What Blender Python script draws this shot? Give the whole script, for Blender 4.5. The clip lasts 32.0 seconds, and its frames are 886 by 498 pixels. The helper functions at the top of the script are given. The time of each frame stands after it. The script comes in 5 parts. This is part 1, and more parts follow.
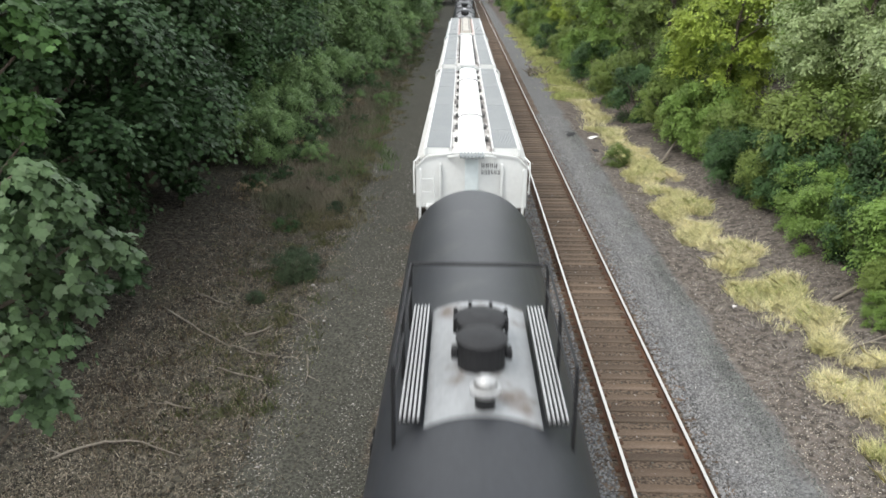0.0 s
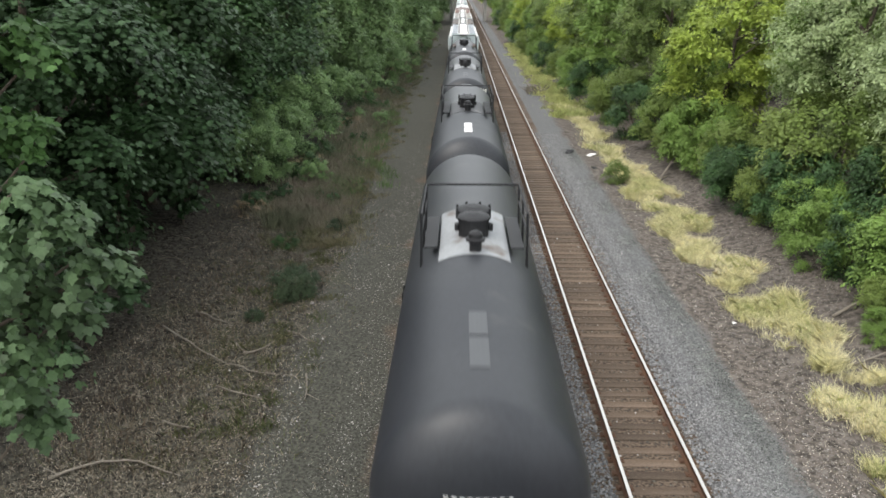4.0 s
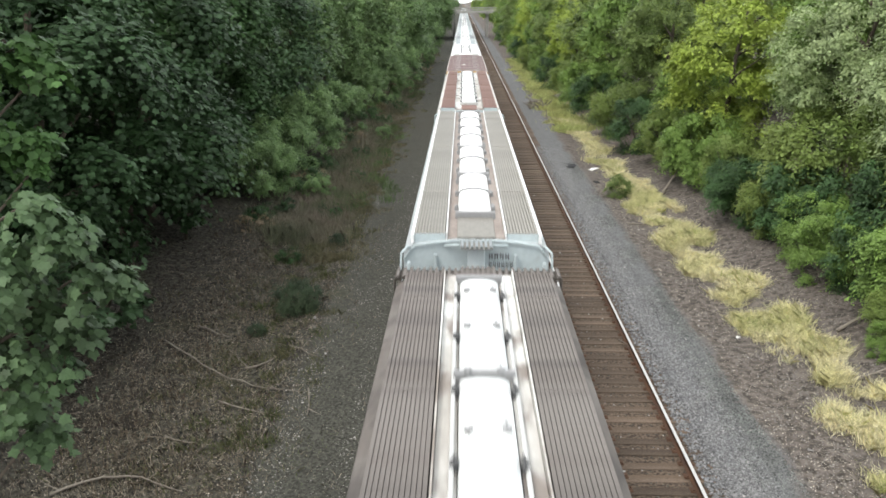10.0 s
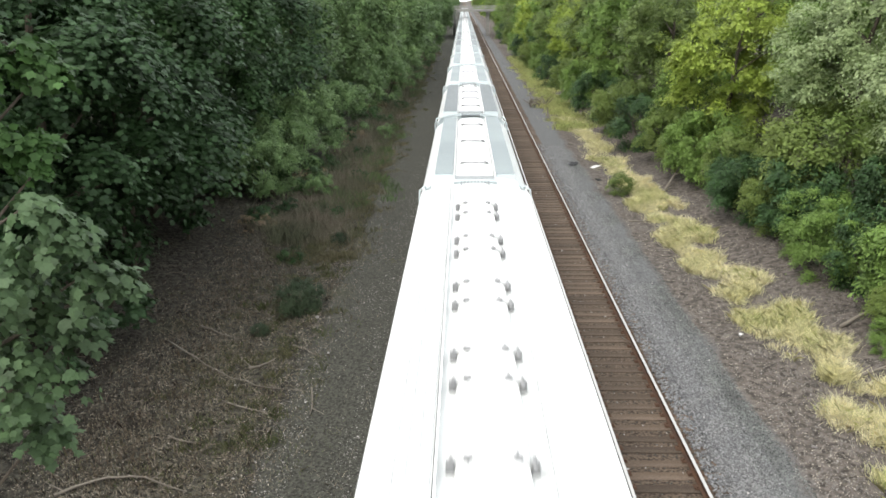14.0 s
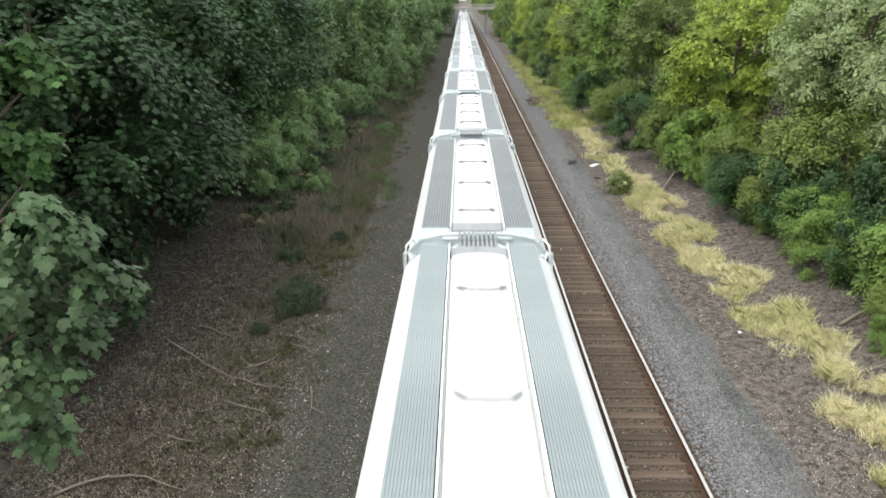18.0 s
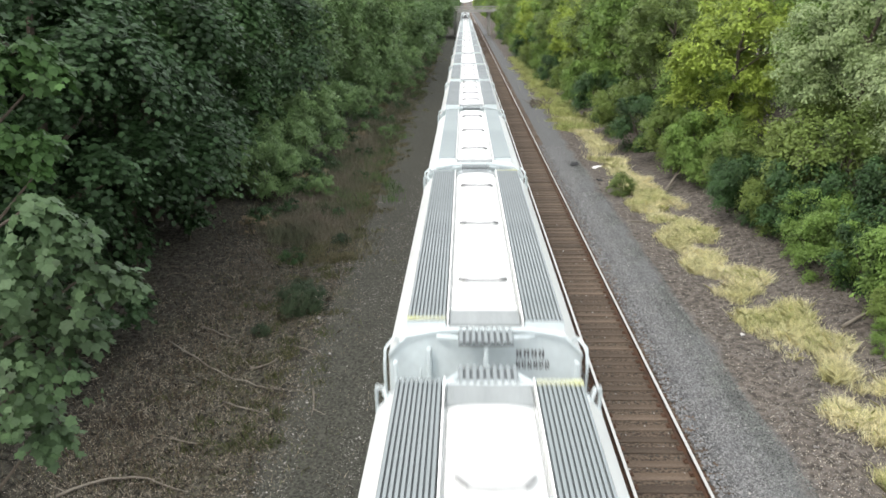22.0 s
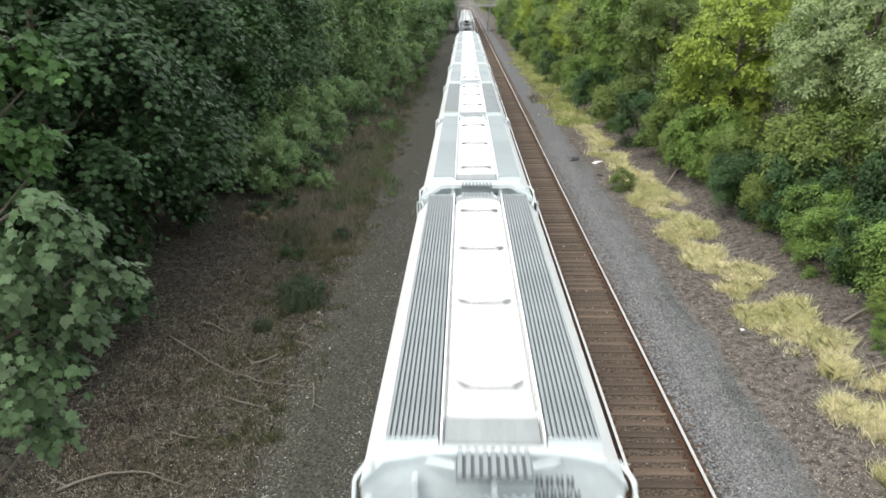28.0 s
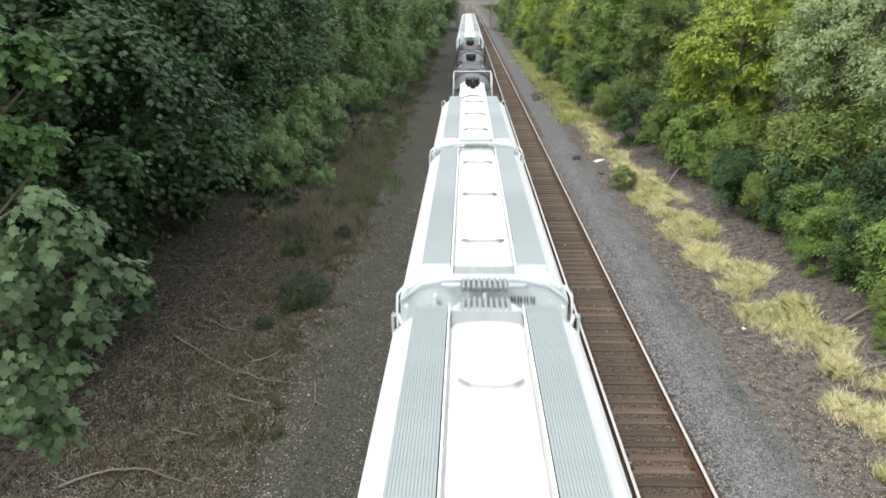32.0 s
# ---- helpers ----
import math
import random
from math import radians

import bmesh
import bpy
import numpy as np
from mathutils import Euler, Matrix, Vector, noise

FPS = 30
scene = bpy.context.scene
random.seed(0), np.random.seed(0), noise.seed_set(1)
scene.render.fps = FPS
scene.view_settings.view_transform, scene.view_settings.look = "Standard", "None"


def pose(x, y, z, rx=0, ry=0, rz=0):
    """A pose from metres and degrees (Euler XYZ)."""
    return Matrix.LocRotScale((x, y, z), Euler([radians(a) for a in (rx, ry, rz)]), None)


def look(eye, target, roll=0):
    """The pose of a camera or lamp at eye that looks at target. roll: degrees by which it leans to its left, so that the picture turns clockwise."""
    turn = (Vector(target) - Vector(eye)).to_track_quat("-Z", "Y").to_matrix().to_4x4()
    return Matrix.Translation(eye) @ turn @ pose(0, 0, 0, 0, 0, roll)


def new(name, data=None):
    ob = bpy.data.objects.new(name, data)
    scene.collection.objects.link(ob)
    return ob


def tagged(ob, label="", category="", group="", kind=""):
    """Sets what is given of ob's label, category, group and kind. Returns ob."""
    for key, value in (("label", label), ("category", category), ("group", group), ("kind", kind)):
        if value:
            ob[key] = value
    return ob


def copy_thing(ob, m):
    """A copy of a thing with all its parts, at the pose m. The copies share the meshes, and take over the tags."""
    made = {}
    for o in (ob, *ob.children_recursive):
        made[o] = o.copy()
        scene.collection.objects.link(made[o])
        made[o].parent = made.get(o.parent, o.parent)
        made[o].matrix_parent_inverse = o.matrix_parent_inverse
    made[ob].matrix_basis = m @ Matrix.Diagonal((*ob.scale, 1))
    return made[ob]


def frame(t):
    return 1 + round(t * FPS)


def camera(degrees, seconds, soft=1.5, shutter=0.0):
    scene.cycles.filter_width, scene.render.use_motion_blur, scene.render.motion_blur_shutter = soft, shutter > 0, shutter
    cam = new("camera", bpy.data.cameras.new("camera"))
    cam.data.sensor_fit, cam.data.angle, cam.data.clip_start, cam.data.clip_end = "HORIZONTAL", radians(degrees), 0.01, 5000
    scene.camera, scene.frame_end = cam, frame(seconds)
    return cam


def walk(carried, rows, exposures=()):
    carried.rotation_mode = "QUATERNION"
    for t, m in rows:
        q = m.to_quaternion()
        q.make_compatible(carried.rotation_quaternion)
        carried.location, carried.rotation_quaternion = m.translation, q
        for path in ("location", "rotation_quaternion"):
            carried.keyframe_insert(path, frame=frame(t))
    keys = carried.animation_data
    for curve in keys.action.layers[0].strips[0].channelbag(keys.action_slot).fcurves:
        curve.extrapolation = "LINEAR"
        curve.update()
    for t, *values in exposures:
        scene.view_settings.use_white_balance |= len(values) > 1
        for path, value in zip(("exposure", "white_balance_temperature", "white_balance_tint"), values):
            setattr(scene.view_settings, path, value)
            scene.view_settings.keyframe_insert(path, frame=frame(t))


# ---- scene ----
cam = camera(62.4, 32.0, soft=1.65, shutter=0.3)
EYE = (0.0, 0.0, 9.72)
walk(cam, [
    (0, pose(*EYE, 68.798, -0.122, 1.432)),
    (0.5, pose(*EYE, 68.894, -0.151, 1.398)),
    (1, pose(*EYE, 68.987, -0.225, 1.404)),
    (1.5, pose(*EYE, 69.128, -0.286, 1.435)),
    (2, pose(*EYE, 69.355, -0.228, 1.430)),
    (2.5, pose(*EYE, 69.606, -0.119, 1.386)),
    (3, pose(*EYE, 69.820, -0.064, 1.351)),
    (3.5, pose(*EYE, 70.011, -0.002, 1.333)),
    (5.5, pose(*EYE, 70.502, -0.061, 1.327)),
    (6.5, pose(*EYE, 70.806, -0.159, 1.456)),
    (7.5, pose(*EYE, 71.068, -0.030, 1.444)),
    (8.5, pose(*EYE, 71.185, 0.108, 1.427)),
    (9.5, pose(*EYE, 71.265, 0.117, 1.471)),
    (10.5, pose(*EYE, 71.288, 0.153, 1.521)),
    (11.5, pose(*EYE, 71.282, 0.328, 1.457)),
    (12.5, pose(*EYE, 71.187, 0.343, 1.512)),
    (13.5, pose(*EYE, 71.179, 0.416, 1.559)),
    (14.5, pose(*EYE, 71.185, 0.630, 1.494)),
    (16.5, pose(*EYE, 71.213, 0.680, 1.502)),
    (17.5, pose(*EYE, 71.108, 0.548, 1.493)),
    (18.5, pose(*EYE, 71.066, 0.607, 1.413)),
    (19.5, pose(*EYE, 71.072, 0.399, 1.480)),
    (20.5, pose(*EYE, 71.140, 0.552, 1.500)),
    (21.5, pose(*EYE, 71.184, 0.664, 1.563)),
    (22.5, pose(*EYE, 71.260, 0.611, 1.635)),
    (23.5, pose(*EYE, 71.273, 0.632, 1.649)),
    (24.5, pose(*EYE, 71.221, 0.554, 1.660)),
    (25.5, pose(*EYE, 71.165, 0.683, 1.606)),
    (27.5, pose(*EYE, 70.874, 0.502, 1.636)),
    (28.5, pose(*EYE, 70.825, 0.652, 1.638)),
    (29.5, pose(*EYE, 70.710, 0.481, 1.736)),
    (30.5, pose(*EYE, 70.669, 0.550, 1.760)),
    (31.5, pose(*EYE, 70.691, 0.584, 1.775)),
    (32, pose(*EYE, 70.698, 0.500, 1.791)),
], exposures=[(0, 0.55), (32, 0.55)])

# ---- world and light: high thin overcast ----
world = bpy.data.worlds.new("sky")
scene.world = world
world.use_nodes = True
_wn = world.node_tree.nodes
_bg = _wn["Background"]
_sky = _wn.new("ShaderNodeTexSky")
_sky.sky_type = "NISHITA"
_sky.sun_disc = False
_sky.sun_elevation = radians(55)
_sky.sun_rotation = radians(233)
_sky.dust_density = 4.0
_sky.air_density = 1.0
_mix = _wn.new("ShaderNodeMix")
_mix.data_type = "RGBA"
_mix.inputs["Factor"].default_value = 0.75
_mix.inputs["B"].default_value = (11.5, 11.9, 12.0, 1)
world.node_tree.links.new(_sky.outputs["Color"], _mix.inputs["A"])
world.node_tree.links.new(_mix.outputs["Result"], _bg.inputs["Color"])
_bg.inputs["Strength"].default_value = 0.14

sun = new("sun", bpy.data.lights.new("sun", "SUN"))
sun.data.energy = 1.5
sun.data.angle = radians(25)
sun.data.color = (1.0, 0.96, 0.9)
sun.matrix_world = look((-34, -26, 62), (0, 0, 0))


# ---- materials ----
def mat(name, base, rough=0.7, metal=0.0, vary=0.15, scale=6.0, bump=0.0, bump_scale=60.0, second=None, spec=0.4,
        stretch=(1, 1, 1), per=None, per_range=0.35, stain=None, stain_scale=1.2, stain_at=0.55, translucent=0.0):
    """A procedural surface: base colour with fine grain, a large second tone, optional stains, per-piece variation and relief."""
    m = bpy.data.materials.new(name)
    m.use_nodes = True
    nt = m.node_tree
    n, l = nt.nodes, nt.links
    b = n["Principled BSDF"]
    b.inputs["Roughness"].default_value = rough
    b.inputs["Metallic"].default_value = metal
    b.inputs["Specular IOR Level"].default_value = spec
    co = n.new("ShaderNodeTexCoord")
    mp = n.new("ShaderNodeMapping")
    mp.inputs["Scale"].default_value = stretch
    l.new(co.outputs["Object"], mp.inputs["Vector"])

    def noise_at(s, detail=5.0):
        t = n.new("ShaderNodeTexNoise")
        t.inputs["Scale"].default_value = s
        t.inputs["Detail"].default_value = detail
        l.new(mp.outputs["Vector"], t.inputs["Vector"])
        return t.outputs["Fac"]

    def ramp(src, a, z, lo, hi):
        r = n.new("ShaderNodeMapRange")
        r.inputs["From Min"].default_value, r.inputs["From Max"].default_value = a, z
        r.inputs["To Min"].default_value, r.inputs["To Max"].default_value = lo, hi
        l.new(src, r.inputs["Value"])
        return r.outputs["Result"]

    def mix(fac, a, z, blend="MIX"):
        x = n.new("ShaderNodeMix")
        x.data_type, x.blend_type = "RGBA", blend
        for sock, v in (("Factor", fac), ("A", a), ("B", z)):
            if isinstance(v, (int, float)):
                x.inputs[sock].default_value = v
            elif isinstance(v, tuple):
                x.inputs[sock].default_value = (*v[:3], 1)
            else:
                l.new(v, x.inputs[sock])
        return x.outputs["Result"]

    col = tuple(base)
    if second is not None:
        col = mix(ramp(noise_at(scale * 0.18), 0.38, 0.62, 0, 1), col, tuple(second))
    grain = ramp(noise_at(scale * 4), 0.25, 0.75, 1 - vary, 1 + vary)
    gc = n.new("ShaderNodeCombineColor")
    for i in range(3):
        l.new(grain, gc.inputs[i])
    col = mix(1.0, col, gc.outputs["Color"], "MULTIPLY")
    if stain is not None:
        col = mix(ramp(noise_at(stain_scale, 8.0), stain_at, stain_at + 0.12, 0, 0.85), col, tuple(stain))
    if per is not None:
        if per == "object":
            src = n.new("ShaderNodeObjectInfo").outputs["Random"]
        else:
            src = n.new("ShaderNodeNewGeometry").outputs["Random Per Island"]
        k = ramp(src, 0, 1, 1 - per_range, 1 + per_range)
        kc = n.new("ShaderNodeCombineColor")
        for i in range(3):
            l.new(k, kc.inputs[i])
        col = mix(1.0, col, kc.outputs["Color"], "MULTIPLY")
    if isinstance(col, tuple):
        b.inputs["Base Color"].default_value = (*col, 1)
    else:
        l.new(col, b.inputs["Base Color"])
    if bump:
        bp = n.new("ShaderNodeBump")
        bp.inputs["Strength"].default_value = bump
        bp.inputs["Distance"].default_value = 0.02
        l.new(noise_at(bump_scale), bp.inputs["Height"])
        l.new(bp.outputs["Normal"], b.inputs["Normal"])
    if translucent:
        tr = n.new("ShaderNodeBsdfTranslucent")
        if isinstance(col, tuple):
            tr.inputs["Color"].default_value = (*col, 1)
        else:
            l.new(col, tr.inputs["Color"])
        ms = n.new("ShaderNodeMixShader")
        ms.inputs["Fac"].default_value = translucent
        l.new(b.outputs["BSDF"], ms.inputs[1])
        l.new(tr.outputs["BSDF"], ms.inputs[2])
        l.new(ms.outputs["Shader"], n["Material Output"].inputs["Surface"])
    return m


M = {}
M["rail_top"] = mat("rail_top", (0.5225, 0.5035, 0.475), 0.28, 1.0, 0.08, 8, stretch=(8, 0.3, 8))
M["rail_side"] = mat("rail_side", (0.0988, 0.0494, 0.0266), 0.85, 0.0, 0.3, 10, second=(0.0684, 0.038, 0.0266))
M["tie"] = mat("tie", (0.088, 0.06, 0.041), 0.9, 0, 0.35, 7, bump=0.5, second=(0.118, 0.086, 0.062), stretch=(0.4, 2.5, 1), per="object", per_range=0.35)
M["plate"] = mat("plate", (0.1, 0.055, 0.034), 0.85, 0.2, 0.3, 14)
M["ballast"] = mat("ballast", (0.148, 0.146, 0.145), 0.95, 0, 0.3, 10, second=(0.135, 0.135, 0.137), per="island", per_range=0.6)
M["white_paint"] = mat("white_paint", (0.66, 0.67, 0.66), 0.45, 0, 0.04, 2.5, second=(0.61, 0.62, 0.61), stain=(0.475, 0.4655, 0.437), stain_scale=0.9, stain_at=0.68)
M["hatch_white"] = mat("hatch_white", (0.779, 0.779, 0.7695), 0.4, 0, 0.03, 2.5, second=(0.741, 0.741, 0.7315))
M["hatch_dirty"] = mat("hatch_dirty", (0.68, 0.69, 0.68), 0.45, 0, 0.05, 2.5, second=(0.6, 0.62, 0.62), stain=(0.2, 0.2, 0.2), stain_scale=1.7, stain_at=0.63)
M["grey_paint"] = mat("grey_paint", (0.3952, 0.418, 0.4256), 0.5, 0, 0.08, 2.5, second=(0.3496, 0.3724, 0.38), stain=(0.2508, 0.2356, 0.2128), stain_scale=1.0, stain_at=0.62)
M["pale_blue"] = mat("pale_blue", (0.43, 0.49, 0.5), 0.5, 0, 0.08, 2.5, second=(0.39, 0.44, 0.45), stain=(0.228, 0.2052, 0.1748), stain_scale=1.3, stain_at=0.64)
M["dirty_white"] = mat("dirty_white", (0.5016, 0.4864, 0.456), 0.6, 0, 0.1, 2.5, second=(0.4408, 0.418, 0.38), stain=(0.2508, 0.1824, 0.152), stain_scale=1.6, stain_at=0.58)
M["galv_dark"] = mat("galv_dark", (0.1292, 0.1406, 0.1444), 0.55, 0.35, 0.15, 4, second=(0.1672, 0.1786, 0.1824))
M["blotch_white"] = mat("blotch_white", (0.703, 0.703, 0.684), 0.5, 0, 0.06, 2.5, second=(0.627, 0.627, 0.608), stain=(0.19, 0.1805, 0.171), stain_scale=1.6, stain_at=0.6, stretch=(1, 0.5, 1))
M["galv_blue"] = mat("galv_blue", (0.15, 0.168, 0.185), 0.55, 0.2, 0.1, 3, second=(0.18, 0.198, 0.215))
M["slat_blue"] = mat("slat_blue", (0.3192, 0.3496, 0.38), 0.5, 0.2, 0.1, 3, second=(0.3648, 0.3876, 0.418))
M["galv_mid"] = mat("galv_mid", (0.2, 0.215, 0.22), 0.55, 0.2, 0.12, 3, second=(0.25, 0.265, 0.27))
M["slat_mid"] = mat("slat_mid", (0.279, 0.297, 0.3015), 0.5, 0.25, 0.12, 3, second=(0.324, 0.3375, 0.342))
M["gutter_dark"] = mat("gutter_dark", (0.6, 0.59, 0.57), 0.8, 0, 0.15, 4, second=(0.42, 0.4, 0.38), stain=(0.04, 0.03, 0.027), stain_scale=2.6, stain_at=0.45, stretch=(1.4, 0.55, 1))
M["gutter_red"] = mat("gutter_red", (0.42, 0.31, 0.29), 0.8, 0, 0.2, 4, second=(0.52, 0.44, 0.42), stain=(0.2, 0.11, 0.1), stain_scale=2.2, stain_at=0.56, stretch=(1, 0.5, 1))
M["galv_pale"] = mat("galv_pale", (0.19, 0.215, 0.22), 0.5, 0.1, 0.1, 3, second=(0.22, 0.245, 0.25))
M["slat_pale"] = mat("slat_pale", (0.25, 0.285, 0.288), 0.5, 0.1, 0.08, 1.5, second=(0.205, 0.238, 0.242))
M["galv_light"] = mat("galv_light", (0.3192, 0.342, 0.3496), 0.5, 0.2, 0.1, 3, second=(0.3648, 0.3876, 0.3952))
M["slat_dark"] = mat("slat_dark", (0.24, 0.262, 0.266), 0.5, 0.2, 0.12, 4, second=(0.2, 0.222, 0.226))
M["brown_roof"] = mat("brown_roof", (0.105, 0.09, 0.081), 0.8, 0, 0.2, 3, second=(0.16, 0.145, 0.133), stain=(0.06, 0.053, 0.049), stain_scale=1.1, stain_at=0.52)
M["rust_red"] = mat("rust_red", (0.15, 0.08, 0.063), 0.75, 0, 0.2, 3, second=(0.19, 0.113, 0.092), stain=(0.2736, 0.1976, 0.1672), stain_scale=1.0, stain_at=0.6)
M["tan_board"] = mat("tan_board", (0.197, 0.186, 0.1642), 0.6, 0.2, 0.15, 3, second=(0.2298, 0.2189, 0.197))
M["maroon_roof"] = mat("maroon_roof", (0.105, 0.062, 0.062), 0.7, 0, 0.14, 3, second=(0.135, 0.085, 0.084), stain=(0.2, 0.16, 0.155), stain_scale=1.4, stain_at=0.68, stretch=(0.5, 2, 1))
M["box_yellow"] = mat("box_yellow", (0.38, 0.2052, 0.0304), 0.6, 0, 0.15, 3, second=(0.3192, 0.1672, 0.0304))
M["tank_black"] = mat("tank_black", (0.0205, 0.0222, 0.0268), 0.47, 0, 0.2, 3, second=(0.026, 0.0278, 0.032), stain=(0.0532, 0.0532, 0.0532), stain_scale=0.7, stain_at=0.62)
M["tank_patch"] = mat("tank_patch", (0.27, 0.28, 0.29), 0.6, 0, 0.15, 3, second=(0.2, 0.208, 0.215), stain=(0.1, 0.075, 0.06), stain_scale=1.6, stain_at=0.56)
M["black_iron"] = mat("black_iron", (0.0152, 0.0152, 0.01672), 0.6, 0.2, 0.2, 6)
M["grating"] = mat("grating", (0.38, 0.38, 0.38), 0.4, 0.7, 0.1, 4)
M["under"] = mat("under", (0.0532, 0.0456, 0.038), 0.9, 0, 0.3, 5)
M["bar_dark"] = mat("bar_dark", (0.0684, 0.0684, 0.0684), 0.7, 0, 0.1, 6)
M["bar_white"] = mat("bar_white", (0.7125, 0.7125, 0.6935), 0.6, 0, 0.1, 6)
M["reflector"] = mat("reflector", (0.5, 0.5, 0.2), 0.6, 0, 0.2, 9, second=(0.4, 0.41, 0.3))
M["paint_green"] = mat("paint_green", (0.418, 0.456, 0.342), 0.6, 0, 0.15, 9, second=(0.532, 0.532, 0.4712))
M["concrete"] = mat("concrete", (0.3192, 0.3116, 0.2888), 0.9, 0, 0.15, 3, second=(0.2584, 0.2508, 0.228), bump=0.3)
M["bark"] = mat("bark", (0.0684, 0.0532, 0.038), 0.95, 0, 0.3, 6, bump=0.8, bump_scale=20, second=(0.0912, 0.076, 0.0608), stretch=(3, 3, 0.5))
M["bank_stone"] = mat("bank_stone", (0.16, 0.145, 0.13), 0.95, 0, 0.3, 10, second=(0.09, 0.08, 0.072), per="island")
M["deadwood"] = mat("deadwood", (0.15, 0.129, 0.105), 0.95, 0, 0.25, 8, second=(0.195, 0.1725, 0.1425))
M["litter"] = mat("litter", (0.05208, 0.045, 0.033), 0.95, 0, 0.3, 8, per="island", per_range=0.7, second=(0.07905, 0.072, 0.053))
M["leaf_maple"] = mat("leaf_maple", (0.05936, 0.1184, 0.04036), 0.5, 0, 0.2, 5.0, second=(0.032, 0.06386, 0.02176), per="island", per_range=0.2, spec=0.2, translucent=0.25)
M["leaf_dark"] = mat("leaf_dark", (0.04507, 0.08942, 0.03428), 0.5, 0, 0.2, 5.0, second=(0.02329, 0.0462, 0.01771), per="island", per_range=0.2, spec=0.2, translucent=0.25)
M["leaf_fresh"] = mat("leaf_fresh", (0.135, 0.2125, 0.0775), 0.5, 0, 0.2, 1.2, second=(0.162, 0.2375, 0.0875), per="island", per_range=0.2, spec=0.2, translucent=0.3)
M["leaf_wood"] = mat("leaf_wood", (0.1417, 0.2249, 0.08351), 0.5, 0, 0.2, 4.0, second=(0.08267, 0.1312, 0.04871), per="island", per_range=0.2, spec=0.2, translucent=0.25)
M["leaf_spring"] = mat("leaf_spring", (0.1404, 0.2, 0.05), 0.5, 0, 0.2, 1.2, second=(0.1728, 0.225, 0.06), per="island", per_range=0.2, spec=0.2, translucent=0.3)
M["dead_leaf"] = mat("dead_leaf", (0.3, 0.235, 0.165), 0.9, 0, 0.25, 1.2, second=(0.21, 0.18, 0.105), per="island", per_range=0.3, spec=0.1, translucent=0.2)
M["leaf_lime"] = mat("leaf_lime", (0.3412, 0.4352, 0.08143), 0.5, 0, 0.2, 4.0, second=(0.2369, 0.3023, 0.05655), per="island", per_range=0.2, spec=0.2, translucent=0.35)
M["leaf_mid"] = mat("leaf_mid", (0.1926, 0.2997, 0.07291), 0.5, 0, 0.2, 4.0, second=(0.1238, 0.1927, 0.04687), per="island", per_range=0.2, spec=0.2, translucent=0.3)
M["leaf_olive"] = mat("leaf_olive", (0.1785, 0.2442, 0.07511), 0.5, 0, 0.2, 4.0, second=(0.1118, 0.1529, 0.04703), per="island", per_range=0.2, spec=0.2, translucent=0.3)
M["leaf_grey"] = mat("leaf_grey", (0.3338, 0.4052, 0.207), 0.55, 0, 0.2, 1.0, second=(0.2532, 0.323, 0.1439), per="island", per_range=0.2, spec=0.2, translucent=0.3)
M["dry_grass"] = mat("dry_grass", (0.82, 0.755, 0.5), 0.9, 0, 0.2, 2, second=(0.66, 0.63, 0.34), per="island", translucent=0.25)
M["dry_grass_green"] = mat("dry_grass_green", (0.52, 0.53, 0.22), 0.9, 0, 0.2, 2, second=(0.4, 0.44, 0.17), per="island", translucent=0.25)
M["scrub"] = mat("scrub", (0.15, 0.16, 0.08), 0.9, 0, 0.2, 0.8, second=(0.2, 0.175, 0.11), per="island", translucent=0.2)
M["dry_brush"] = mat("dry_brush", (0.25, 0.215, 0.165), 0.95, 0, 0.25, 2.5, second=(0.14, 0.148, 0.09), per="island")
M["weed"] = mat("weed", (0.076, 0.095, 0.0304), 0.9, 0, 0.2, 2, second=(0.1064, 0.1064, 0.0456), per="island", translucent=0.25)
M["dead_stalk"] = mat("dead_stalk", (0.1292, 0.095, 0.0646), 0.95, 0, 0.25, 3, second=(0.0988, 0.076, 0.0494), per="island")
M["path_stone"] = mat("path_stone", (0.078, 0.078, 0.067), 0.95, 0, 0.3, 10, second=(0.054, 0.054, 0.047), per="island", per_range=0.75)
M["pale_stone"] = mat("pale_stone", (0.304, 0.2888, 0.2736), 0.95, 0, 0.2, 10, per="island")
M["pale_leaf"] = mat("pale_leaf", (0.46, 0.41, 0.34), 0.95, 0, 0.2, 10, per="island")
M["twig_wood"] = mat("twig_wood", (0.17, 0.145, 0.115), 0.95, 0, 0.2, 10, second=(0.09, 0.07, 0.055), per="island", per_range=0.75)
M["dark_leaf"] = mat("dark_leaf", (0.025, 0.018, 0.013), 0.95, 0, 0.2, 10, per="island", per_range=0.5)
M["leaf_bush"] = mat("leaf_bush", (0.03, 0.05, 0.026), 0.6, 0, 0.2, 1.2, second=(0.045, 0.066, 0.032), per="island", per_range=0.3, spec=0.2, translucent=0.2)
M["leaf_bright"] = mat("leaf_bright", (0.06543, 0.1336, 0.03762), 0.5, 0, 0.2, 7.0, second=(0.03926, 0.08016, 0.02257), per="island", per_range=0.25, spec=0.2, translucent=0.3)
M["leaf_near"] = mat("leaf_near", (0.07541, 0.1247, 0.05362), 0.5, 0, 0.2, 7.0, second=(0.04922, 0.08141, 0.03499), per="island", per_range=0.25, spec=0.25, translucent=0.25)
M["leaf_edge"] = mat("leaf_edge", (0.2036, 0.3119, 0.1247), 0.5, 0, 0.2, 5.0, second=(0.1261, 0.193, 0.07722), per="island", per_range=0.2, spec=0.2, translucent=0.3)
